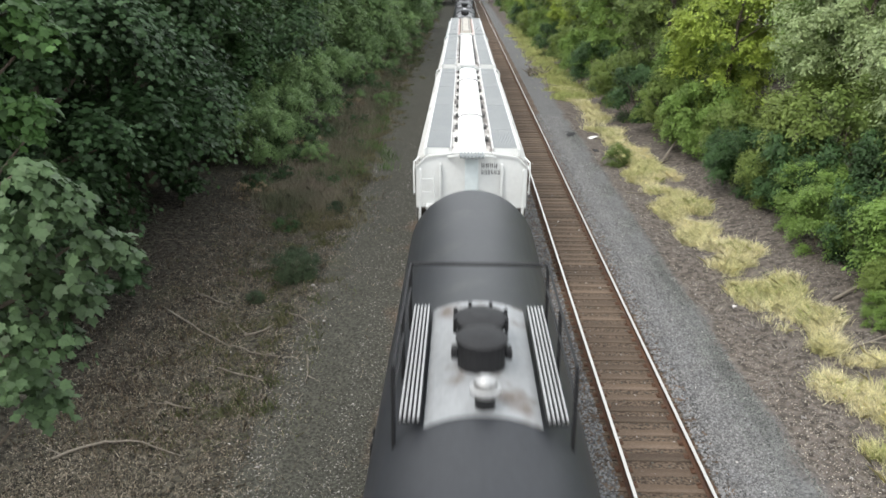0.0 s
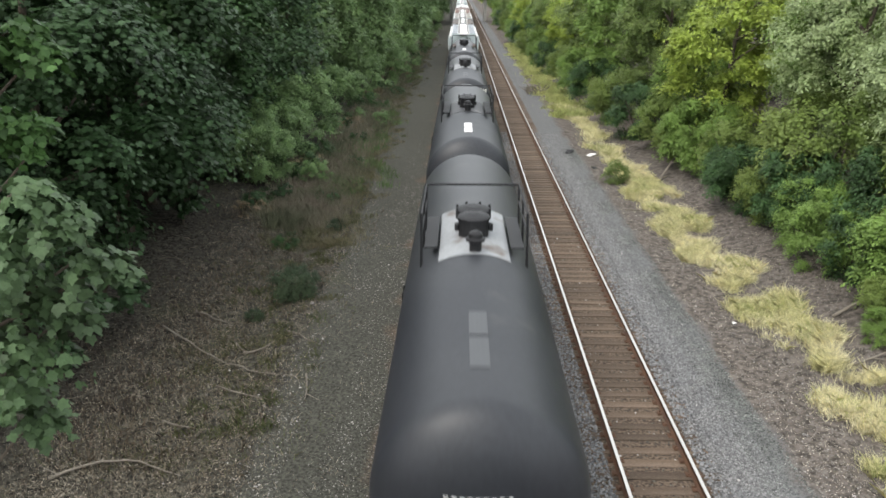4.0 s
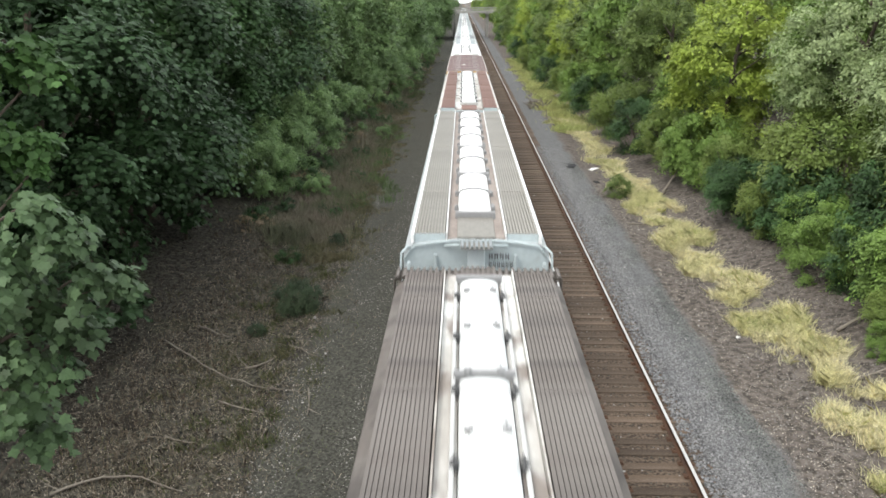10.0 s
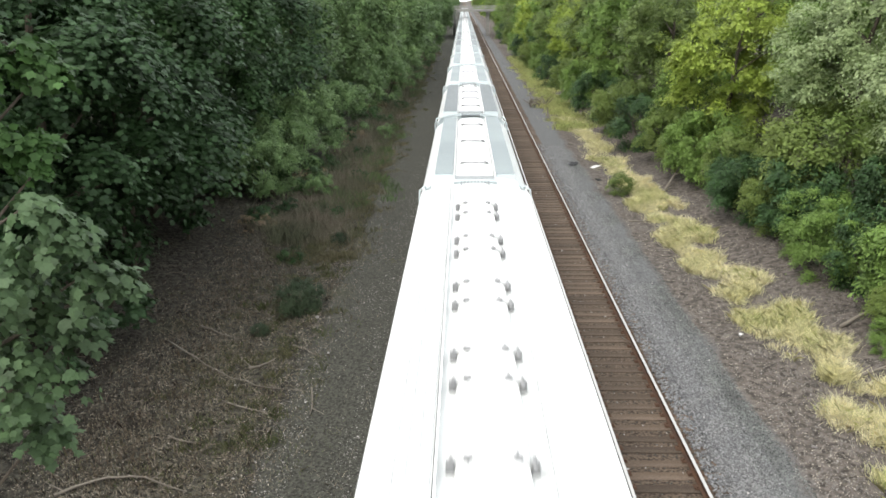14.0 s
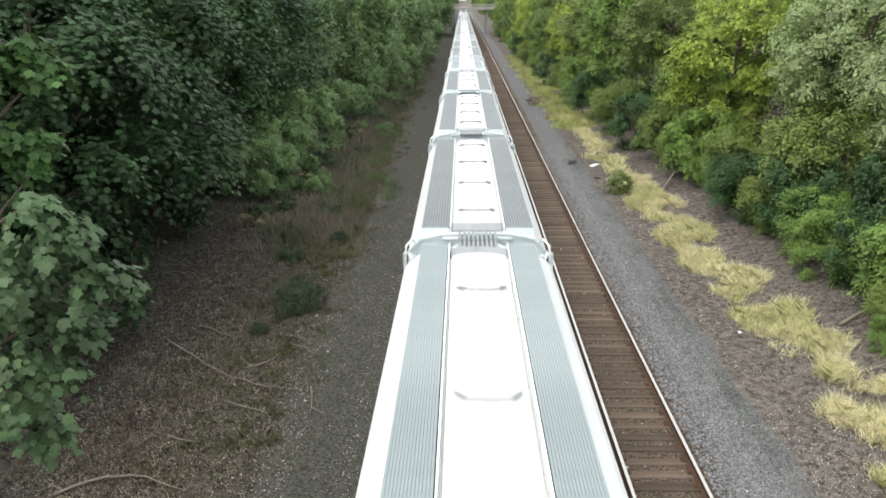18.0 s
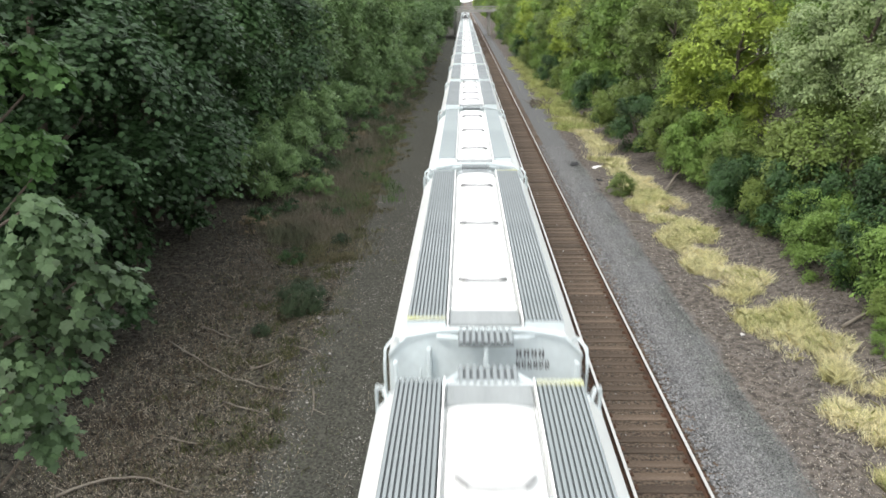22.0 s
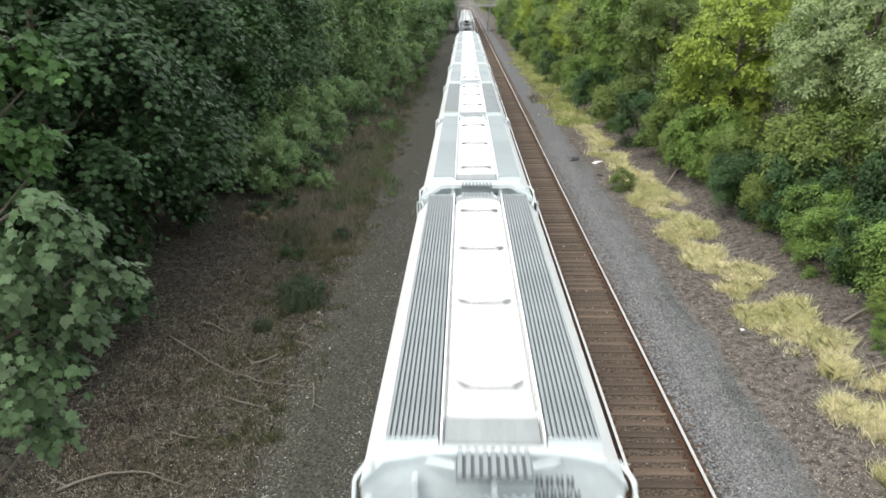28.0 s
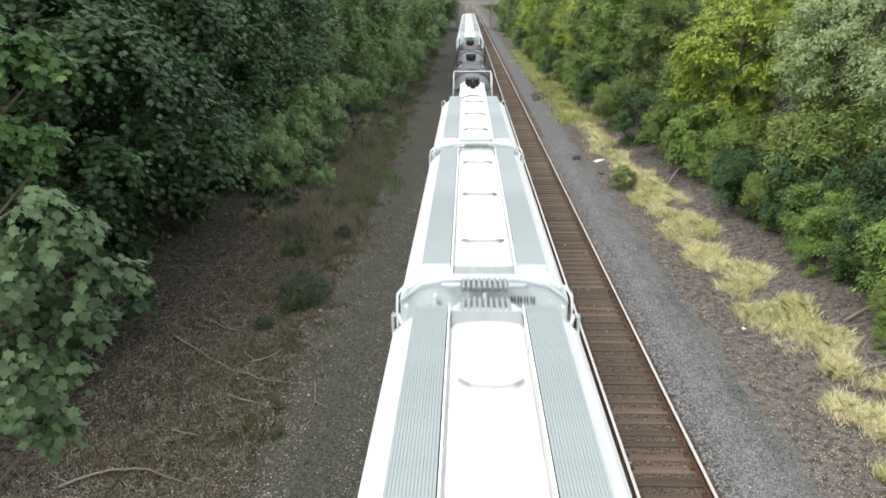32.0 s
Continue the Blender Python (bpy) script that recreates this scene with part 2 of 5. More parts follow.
M["pale_stalk"] = mat("pale_stalk", (0.3, 0.26, 0.2), 0.95, 0, 0.2, 10, second=(0.14, 0.115, 0.08), per="island", per_range=0.5)
M["ballast_dark"] = mat("ballast_dark", (0.115, 0.12, 0.113), 0.95, 0, 0.3, 10, second=(0.085, 0.088, 0.084), per="island", per_range=0.7)
M["paper"] = mat("paper", (0.76, 0.741, 0.722), 0.8, 0, 0.05, 5)
M["rubber"] = mat("rubber", (0.019, 0.019, 0.02052), 0.8, 0, 0.2, 5)


# ---- mesh helpers ----
def link_mesh(name, bm, material, smooth=False):
    me = bpy.data.meshes.new(name)
    bm.normal_update()
    bm.to_mesh(me)
    bm.free()
    me.materials.append(M[material])
    if smooth:
        me.shade_smooth()
    return new(name, me)


def part(name, bm, material, parent, label="", smooth=False, at=None):
    """One mesh object under a thing or a part."""
    ob = link_mesh(name, bm, material, smooth)
    ob.parent = parent
    if at is not None:
        ob.matrix_basis = at
    if label:
        tagged(ob, label=label)
    return ob


def again(ob, m, parent=None):
    """A like piece on the same mesh."""
    o = ob.copy()
    scene.collection.objects.link(o)
    o.parent = parent or ob.parent
    o.matrix_basis = m
    return o


def box(bm, x0, x1, y0, y1, z0, z1, bevel=0.0):
    r = bmesh.ops.create_cube(bm, size=1.0, matrix=Matrix.LocRotScale(
        ((x0 + x1) / 2, (y0 + y1) / 2, (z0 + z1) / 2), None, (x1 - x0, y1 - y0, z1 - z0)))
    if bevel:
        es = {e for v in r["verts"] for e in v.link_edges}
        bmesh.ops.bevel(bm, geom=list(es), offset=bevel, segments=1, affect="EDGES")
    return bm


def prism(bm, profile, y0, y1, y_of=None):
    """Extrude an (x, z) outline along y; y_of(x, z, end) may shift an end."""
    rings = []
    for k, y in enumerate((y0, y1)):
        rings.append([bm.verts.new((x, y + (y_of(x, z, k) if y_of else 0), z)) for x, z in profile])
    n = len(profile)
    for i in range(n):
        bm.faces.new((rings[0][i], rings[0][(i + 1) % n], rings[1][(i + 1) % n], rings[1][i]))
    bm.faces.new(list(reversed(rings[0])))
    bm.faces.new(rings[1])
    bmesh.ops.recalc_face_normals(bm, faces=bm.faces)
    return bm


def rod(bm, a, b, r, n=6, r2=None):
    a, b = Vector(a), Vector(b)
    d = b - a
    m = Matrix.Translation((a + b) / 2) @ d.to_track_quat("Z", "Y").to_matrix().to_4x4()
    bmesh.ops.create_cone(bm, cap_ends=True, segments=n, radius1=r, radius2=r if r2 is None else r2, depth=d.length, matrix=m)
    return bm


def tube(bm, pts, r, n=6, r2=None, closed=False):
    """One bent round bar through the given points."""
    pts = [Vector(c) for c in pts]
    r2 = r if r2 is None else r2
    rings = []
    for i, c in enumerate(pts):
        d = (pts[min(i + 1, len(pts) - 1)] - pts[max(i - 1, 0)]).normalized()
        u = d.cross(Vector((0.03, 0.02, 1))).normalized()
        v = d.cross(u)
        rr = r + (r2 - r) * i / (len(pts) - 1)
        rings.append([bm.verts.new(c + rr * (u * math.cos(k * 2 * math.pi / n) + v * math.sin(k * 2 * math.pi / n))) for k in range(n)])
    for g, h in zip(rings, rings[1:]):
        for k in range(n):
            bm.faces.new((g[k], g[(k + 1) % n], h[(k + 1) % n], h[k]))
    bm.faces.new(rings[0])
    bm.faces.new(rings[-1])
    bmesh.ops.recalc_face_normals(bm, faces=bm.faces)
    return bm


def lathe(bm, x, y, prof, n=24):
    """One turned solid from (radius, height) steps."""
    rings = [[bm.verts.new((x + rr * math.cos(k * 2 * math.pi / n), y + rr * math.sin(k * 2 * math.pi / n), z)) for k in range(n)] for rr, z in prof]
    for g, h in zip(rings, rings[1:]):
        for k in range(n):
            bm.faces.new((g[k], g[(k + 1) % n], h[(k + 1) % n], h[k]))
    bm.faces.new(rings[0])
    bm.faces.new(rings[-1])
    bmesh.ops.recalc_face_normals(bm, faces=bm.faces)
    return bm


def B():
    return bmesh.new()


def raw_mesh(name, verts, faces_flat, per_face, material):
    """A mesh from numpy arrays: faces all of one size."""
    me = bpy.data.meshes.new(name)
    nf = len(faces_flat) // per_face
    me.vertices.add(len(verts))
    me.vertices.foreach_set("co", np.asarray(verts, dtype=np.float32).ravel())
    me.loops.add(len(faces_flat))
    me.loops.foreach_set("vertex_index", np.asarray(faces_flat, dtype=np.int32))
    me.polygons.add(nf)
    me.polygons.foreach_set("loop_start", np.arange(nf, dtype=np.int32) * per_face)
    me.update(calc_edges=True)
    me.validate()
    me.materials.append(M[material])
    return me


# ---- the ground: one sheet to the horizon, cut by the railway ----
TRAIN_X, TRACK_X, RAIL_Z = 0.32, 4.12, 0.40
FAR_BRIDGE_Y = 214.0


def ground_z(x, y):
    """Height of the ground: a flat railway bed with banks on both sides."""
    z = 0.2
    d = -x - 4.6
    if d > 0:
        z = 0.2 - 0.22 * min(d, 1.0) + 0.02 * d + 0.10 * max(d - 4.5, 0) ** 1.15
    d = x - 8.4
    if d > 0:
        z = 0.2 + 0.04 * d + 0.16 * max(d - 1.2, 0) ** 1.1
    z = min(z, 6.0)
    w = 0.0 if -3.6 < x < 7.0 else 1.0
    z += w * 0.12 * noise.noise((x * 0.35, y * 0.35, 3.1)) + w * 0.015 * noise.noise((x * 1.3, y * 1.3, 8.0))
    return z


def build_ground():
    xs = [-2500, -600, -200, -90, -50, -34, -26, -21] + [-18 + 0.6 * i for i in range(24)] + [-3.6, -2.6, -1.5, 0, 1.5, 3, 4.5, 6, 7.0] + \
         [7.4 + 0.6 * i for i in range(24)] + [23, 28, 36, 52, 90, 200, 600, 2500]
    ys = [-2500, -600, -150, -60, -30, -15] + [-8 + 1.0 * i for i in range(69)] + [62 + 3 * i for i in range(30)] + [160, 180, 200, 230, 270, 330, 450, 650, 1000, 2000, 3500]
    vs = [(x, y, ground_z(x, y)) for y in ys for x in xs]
    nx = len(xs)
    fs = []
    for j in range(len(ys) - 1):
        for i in range(nx - 1):
            fs += [j * nx + i, j * nx + i + 1, (j + 1) * nx + i + 1, (j + 1) * nx + i]
    me = raw_mesh("ground", vs, fs, 4, "rail_side")
    me.materials.clear()
    m = bpy.data.materials.new("ground_soil")
    m.use_nodes = True
    n, l = m.node_tree.nodes, m.node_tree.links
    b = n["Principled BSDF"]
    b.inputs["Roughness"].default_value = 0.95
    b.inputs["Specular IOR Level"].default_value = 0.2
    geo = n.new("ShaderNodeNewGeometry")
    sep = n.new("ShaderNodeSeparateXYZ")
    l.new(geo.outputs["Position"], sep.inputs[0])

    def nz(s, d=6.0):
        t = n.new("ShaderNodeTexNoise")
        t.inputs["Scale"].default_value = s
        t.inputs["Detail"].default_value = d
        l.new(geo.outputs["Position"], t.inputs["Vector"])
        return t.outputs["Fac"]

    def rng(src, a, z, lo=0.0, hi=1.0):
        r = n.new("ShaderNodeMapRange")
        for k, v in (("From Min", a), ("From Max", z), ("To Min", lo), ("To Max", hi)):
            r.inputs[k].default_value = v
        l.new(src, r.inputs["Value"])
        return r.outputs["Result"]

    def mth(op, a, c):
        x = n.new("ShaderNodeMath")
        x.operation = op
        for i, v in enumerate((a, c)):
            if isinstance(v, (int, float)):
                x.inputs[i].default_value = v
            else:
                l.new(v, x.inputs[i])
        return x.outputs[0]

    def mix(f, a, c):
        x = n.new("ShaderNodeMix")
        x.data_type = "RGBA"
        l.new(f, x.inputs["Factor"])
        for s, v in (("A", a), ("B", c)):
            if isinstance(v, tuple):
                x.inputs[s].default_value = (*v, 1)
            else:
                l.new(v, x.inputs[s])
        return x.outputs["Result"]

    wx = mth("ADD", sep.outputs["X"], mth("MULTIPLY", mth("SUBTRACT", nz(0.5), 0.5), 3.0))
    fine = nz(16.0, 8.0)
    stones = mix(rng(fine, 0.34, 0.66), (0.06, 0.061, 0.062), (0.17, 0.17, 0.17))
    dusty = mix(rng(fine, 0.36, 0.64), (0.026, 0.0258, 0.021), (0.084, 0.083, 0.068))
    soil = mix(rng(nz(7.0, 8.0), 0.36, 0.64), (0.011, 0.0102, 0.008), (0.084, 0.077, 0.06))
    soil = mix(rng(nz(0.35), 0.55, 0.85), soil, (0.057, 0.0646, 0.0266))
    bank = mix(rng(nz(5.0, 8.0), 0.36, 0.64), (0.04, 0.034, 0.029), (0.15, 0.128, 0.11))
    rust = mix(rng(fine, 0.36, 0.64), (0.04, 0.029, 0.021), (0.15, 0.113, 0.084))
    left = mix(rng(wx, -5.0, -3.9), soil, dusty)
    col = mix(rng(wx, -1.9, -1.4), left, rust)
    col = mix(rng(sep.outputs["X"], 2.3, 2.6), col, rust)
    wr = mth("ADD", sep.outputs["X"], mth("MULTIPLY", mth("SUBTRACT", nz(0.6), 0.5), 1.2))
    col = mix(rng(wr, 5.1, 5.4), col, stones)
    col = mix(rng(wr, 6.85, 7.25), col, bank)
    l.new(col, b.inputs["Base Color"])
    bp = n.new("ShaderNodeBump")
    bp.inputs["Strength"].default_value = 0.8
    bp.inputs["Distance"].default_value = 0.06
    l.new(nz(14.0, 8.0), bp.inputs["Height"])
    l.new(bp.outputs["Normal"], b.inputs["Normal"])
    me.materials.append(m)
    me.shade_smooth()
    tagged(new("ground", me), "bare railway cutting of gravel, brown leaf litter and soil", "ground", kind="structure")


build_ground()


# ---- the two tracks ----
def rail_profile():
    return [(-0.07, 0.0), (0.07, 0.0), (0.07, 0.012), (0.012, 0.03), (0.012, 0.125), (0.036, 0.135), (0.036, 0.17), (-0.036, 0.17), (-0.036, 0.135), (-0.012, 0.125), (-0.012, 0.03), (-0.07, 0.012)]


def build_track(name, cx, label, near_ties):
    root = tagged(new(name), label, "railway track", kind="structure")
    root.location = (cx, 0, 0)
    for s in (-1, 1):
        bm = prism(B(), [(x, z) for x, z in rail_profile()], -60, 900)
        r = part("rail", bm, "rail_side", root, "rusty steel rail with a bright worn head", at=pose(s * 0.7535, 0, RAIL_Z - 0.17))
        part("rail_head", box(B(), -0.033, 0.033, -60, 900, 0.168, 0.1735), "rail_top", r, "bright polished running surface")
    rnd = random.Random(int(cx * 100))
    # ties, the nearest as pieces of their own
    protos = []
    for k in range(4):
        bm = box(B(), -1.3, 1.3, -0.115, 0.115, -0.16, 0.0, 0.012)
        for v in bm.verts:
            v.co += Vector((rnd.uniform(-.03, .03), rnd.uniform(-.008, .008), rnd.uniform(-.006, .006)))
        me = bpy.data.meshes.new("tie")
        bm.to_mesh(me)
        bm.free()
        me.materials.append(M["tie"])
        protos.append(me)
    y, count = 3.0, 0
    far = B()
    while y < 330:
        z = RAIL_Z - 0.172 + rnd.uniform(-0.012, 0.004)
        m = pose(rnd.uniform(-.05, .05), y + rnd.uniform(-.03, .03), z, 0, 0, rnd.uniform(-1.2, 1.2))
        if count < near_ties:
            t = new("tie", protos[rnd.randrange(4)])
            t.parent = root
            t.matrix_basis = m
        else:
            bmesh.ops.create_cube(far, size=1.0, matrix=m @ Matrix.LocRotScale((0, 0, -0.08), None, (2.6, 0.23, 0.16))) if count < near_ties + 420 else None
        count += 1
        y += 0.46
    y = -36.0
    while y < 2.8:
        bmesh.ops.create_cube(far, size=1.0, matrix=pose(0, y, RAIL_Z - 0.175) @ Matrix.LocRotScale((0, 0, -0.08), None, (2.6, 0.23, 0.16)))
        y += 0.46
    o = part("far_ties", far, "tie", root)
    tagged(o, kind="stuff")
    # tie plates and spikes
    vs, fs = [], []
    def cube(c, h):
        b0 = len(vs)
        for dx in (-1, 1):
            for dy in (-1, 1):
                for dz in (-1, 1):
                    vs.append((c[0] + dx * h[0], c[1] + dy * h[1], c[2] + dz * h[2]))
        for f in ((0, 1, 3, 2), (4, 6, 7, 5), (0, 4, 5, 1), (2, 3, 7, 6), (0, 2, 6, 4), (1, 5, 7, 3)):
            fs.extend(b0 + i for i in f)
    y = -36.04
    while y < 90:
        for s in (-1, 1):
            cube((s * 0.7535, y, RAIL_Z - 0.166), (0.17, 0.09, 0.008))
            for dx in (-.1, .1):
                cube((s * 0.7535 + dx, y + rnd.uniform(-.06, .06), RAIL_Z - 0.15), (0.02, 0.015, 0.02))
            if rnd.random() < .8:
                cube((s * 0.7535 - .14 * s, y + rnd.uniform(-.06, .06), RAIL_Z - 0.15), (0.012, 0.012, 0.014))
        y += 0.46
    o = new("tie_plates", raw_mesh("tie_plates", vs, fs, 4, "plate"))
    o.parent = root
    tagged(o, kind="stuff")
    return root


build_track("track_right", TRACK_X, "empty railway track with rusty rails and brown weathered ties", 300)
build_track("track_left", TRAIN_X, "railway track with timber ties under the freight train", 0)


# ---- freight cars: local y runs along the train, z from the rail top ----
def truck(parent, y):
    bm = B()
    for s in (-1, 1):
        prism(bm, [(s * 1.0 - .07, .35), (s * 1.0 + .07, .35), (s * 1.0 + .07, .75), (s * 1.0 - .07, .75)], y - 1.2, y + 1.2)
    box(bm, -1.1, 1.1, y - .2, y + .2, .45, .8)
    t = part("truck", bm, "under", parent, "dark grimy cast steel truck")
    for dy in (-.88, .88):
        bm = B()
        rod(bm, (-.95, y + dy, .42), (.95, y + dy, .42), .08, 8)
        for s in (-1, 1):
            rod(bm, (s * .72, y + dy, .42), (s * .85, y + dy, .42), .42, 20)
        part("wheelset", bm, "under", t, "rusty steel wheelset")


def ladder(parent, x, y, z0, z1, material, along_x=True):
    bm = B()
    h = .2
    for s in (-1, 1):
        a = (x + s * h, y, z0) if along_x else (x, y + s * h, z0)
        b = (x + s * h, y, z1) if along_x else (x, y + s * h, z1)
        rod(bm, a, b, .022, 5)
    z = z0 + .15
    while z < z1:
        a = (x - h, y, z) if along_x else (x, y - h, z)
        b = (x + h, y, z) if along_x else (x, y + h, z)
        rod(bm, a, b, .016, 5)
        z += .38
    return part("ladder", bm, material, parent)


def marks(parent, x0, y, z, rows, size, material, name="marking", slope=0.0, rnd=None):
    """Unreadable lettering as plain bars on an end sheet."""
    rnd = rnd or random.Random(3)
    for i, count in enumerate(rows):
        bm = B()
        for k in range(count):
            x = x0 + k * size * (.8 if i == 0 else .62)
            zz = z - i * size * 1.3
            w = size * (.55 if i == 0 else .4)
            box(bm, x, x + w * .34, y - .006, y - .001, zz - size * rnd.uniform(.85, 1), zz)
            box(bm, x + w * .66, x + w, y - .006, y - .001, zz - size * rnd.uniform(.75, 1), zz)
            c = zz - size * rnd.uniform(.1, .75)
            box(bm, x + w * .3, x + w * .7, y - .006, y - .001, c - size * .15, c)
        part(name, bm, material, parent, "row of dark stencilled lettering")


def car_base(root, half, frame_mat, pulling):
    bm = box(B(), -.28, .28, -pulling + .35, pulling - .35, .72, 1.05)
    part("centre_sill", bm, "under", root, "dark steel centre sill")
    for s in (-1, 1):
        bm = box(B(), -.1, .1, min(s * (pulling - .4), s * (pulling + .02)), max(s * (pulling - .4), s * (pulling + .02)), .72, .98, .02)
        part("coupler", bm, "under", root, "rusty cast coupler")
    truck(root, -pulling + 1.9)
    truck(root, pulling - 1.9)


def hopper(y0, length, pitch, label, body="white_paint", board="galv_dark", slat="slat_dark", hatch="hatch_white", trough=.57, b0=.63, b1=1.29,
           covers=1, straps=3, clamps=0, slats=8, bays=2, end_mat=None, cross="slat_dark", edge=None, ztop=4.38, width=1.55,
           strap_mat="bar_grey", clamp_mat="bar_dark", reflect=False, fascia=False, gutter=None, apron=(.35, .35), fill=.27, seam=None, sheet_mat=None, bars=0, strap_at=(3.5, .85, -1.8, -4.5), knobs=0, paired=False, apron_mat="apron", joints=0, pipes=False, hood=0.0, framed=False):
    """A covered hopper whose near roof end stands at y0."""
    root = new("covered_hopper")
    h = length / 2
    end_mat = end_mat or body
    root.matrix_basis = pose(TRAIN_X, y0 + h, RAIL_Z)
    zt = ztop
    drop, edge_in, edge_drop = (.44, .1, .3) if length < 12 else (.34, .04, .21)
    prof = [(-width + .12, 1.3), (-width, 1.75), (-width, 2.75), (-width, zt - drop), (-width + edge_in, zt - edge_drop), (-b1 - .03, zt - .1), (-trough - .02, zt), (trough + .02, zt), (b1 + .03, zt - .1),
            (width - edge_in, zt - edge_drop), (width, zt - drop), (width, 2.75), (width, 1.75), (width - .12, 1.3)]
    def slope(x, z, k):
        return (1 if k == 0 else -1) * (1.6 if z < 1.5 else 1.1 if z < 2 else 0)
    part("body", prism(B(), prof, -h, h, slope), body, root)
    for i in range(bays):
        yc = (i + .5 - bays / 2) * (length - 3) / bays
        w = (length - 3) / bays / 2
        bm = B()
        top = [bm.verts.new((sx * 1.35, yc + sy * w, 1.34)) for sx, sy in ((-1, -1), (1, -1), (1, 1), (-1, 1))]
        low = [bm.verts.new((sx * .5, yc + sy * .35, .45)) for sx, sy in ((-1, -1), (1, -1), (1, 1), (-1, 1))]
        for k in range(4):
            bm.faces.new((top[k], top[(k + 1) % 4], low[(k + 1) % 4], low[k]))
        bm.faces.new(low)
        bm.faces.new(list(reversed(top)))
        bmesh.ops.recalc_face_normals(bm, faces=bm.faces)
        part("hopper_bay", bm, body, root)
    # running boards with their slats
    zb = zt + .1
    inset = .05 if length < 12 else .12
    near = hood + .03 if hood else inset
    for s in (-1, 1):
        xa, xb = sorted((s * b0, s * b1))
        bm = box(B(), xa, xb, -h + near, h - inset, zt - .13, zb - .02)
        rb = part("running_board", bm, board, root, "ribbed galvanised steel running board")
        for e in (-1, 1):
            part("board_end", box(B(), xa, xb, e * (h - (near if e < 0 else inset)) - .012, e * (h - (near if e < 0 else inset)) + .012, zt - .14, zb + .004), end_mat, rb, "pale end plate of the running board")
        step = (b1 - b0) / slats
        first = None
        for k in range(slats):
            m = pose(xa + (k + .5) * step, 0, zb)
            if first is None:
                first = part("slat", box(B(), -step * fill, step * fill, -h + near, h - inset, -.02, .022), slat, rb, at=m)
            else:
                again(first, m)
        if edge:
            part("edge_strip", box(B(), s * (b1 + .035) - .03, s * (b1 + .035) + .03, -h, h, zt - .08, zb + .02), edge, root, "pale angle strip along the roof")
        bm = box(B(), s * b0 - s * .03 - .012, s * b0 - s * .03 + .012, -h + .05, h - .05, zt - .02, zb + .04)
        part("coaming_rail", bm, "gutter_spill" if pipes else "hatch_white" if gutter else hatch, root)
    # hatch covers
    gap = .05
    if length < 12:
        apron = (.66 if not hood else hood + .12, .66)
    usable = length - apron[0] - apron[1]
    shift = (apron[0] - apron[1]) / 2
    for k, e in enumerate((-1, 1)):
        if apron[k] > .4:
            part("hatch_apron", box(B(), -trough, trough, min(e * (h - .05), e * (h - apron[k] + .04)), max(e * (h - .05), e * (h - apron[k] + .04)), zt, zt + .06, .015), "apron_dull" if length < 12 else apron_mat, root, "dull roof apron before the hatches")
    if gutter:
        for e in (-1, 1):
            xa, xb = sorted((e * (trough + .0), e * (b0 - .05)))
            part("roof_gutter", box(B(), xa, xb, -h + .05, h - .05, zt, zt + .025), gutter, root, "blotched strip beside the hatches")
    cl = usable / covers
    first = None
    for k in range(covers):
        yc = shift - usable / 2 + (k + .5) * cl
        if first is None:
            a = cl / 2 - gap
            arc = [(trough * math.cos(t) * .97, .02 + .2 * math.sin(t) ** .7) for t in [math.pi * i / 10 for i in range(11)]]
            bm = prism(B(), [(trough * .97, -.02)] + arc + [(-trough * .97, -.02)], -a, a, lambda x, z, e: (1 if e == 0 else -1) * max(z, 0) * .9)
            first = part("hatch_cover", bm, hatch, root, "white fibreglass trough hatch cover", at=pose(0, yc, zt))
        else:
            again(first, pose(0, yc, zt))
    sm = None
    for k in range(covers + 1) if seam else ():
        m = pose(0, shift - usable / 2 + k * cl, zt)
        sm = again(sm, m) if sm else part("hatch_seam", box(B(), -trough - .06, trough + .06, -.05, .05, 0, .2, .02), seam, root, "dark bar between hatch covers", at=m)
    sm = None
    for k in range(straps):
        yc = strap_at[k]
        if sm is None:
            bm = B()
            w = .72 * trough
            tube(bm, [(-w, .24, .18), (-w * .9, .1, .225), (-w * .66, -.03, .262), (0, -.07, .27), (w * .66, -.03, .262), (w * .9, .1, .225), (w, .24, .18)], .026, 5)
            for e in (-1, 1):
                tube(bm, [(e * w * 1.02, .26, .17), (e * w * .88, .08, .24), (e * w * .7, -.02, .262)], .036, 5)
            box(bm, -.045, .045, -.09, -.03, .25, .285, .01)
            sm = part("hatch_strap", bm, strap_mat, root, "dark curved hatch hold-down bar", at=pose(0, yc, zt))
        else:
            again(sm, pose(0, yc, zt))
    hb = None
    bar_at = [shift - usable / 2 + (k + .5) * usable / bars for k in range(bars)]
    if paired:
        bar_at = [shift - usable / 2 + k * cl + d for k in range(1, covers) for d in (-.43, .43)]
    for yb in bar_at:
        m = pose(0, yb, zt)
        if hb is None:
            hb = part("hatch_bar", tube(B(), [(trough * math.cos(t) * .98, 0, .045 + .2 * math.sin(t) ** .7) for t in [math.pi * (i + .5) / 10 for i in range(10)]], .014 if paired else .022, 5), "bar_pale" if paired else "bar_grey", root, "grey ridge across the hatch", at=m)
        else:
            again(hb, m)
    kb = None
    knob_at = bar_at if paired else [shift - usable / 2 + (k + .5) * usable / knobs for k in range(knobs)]
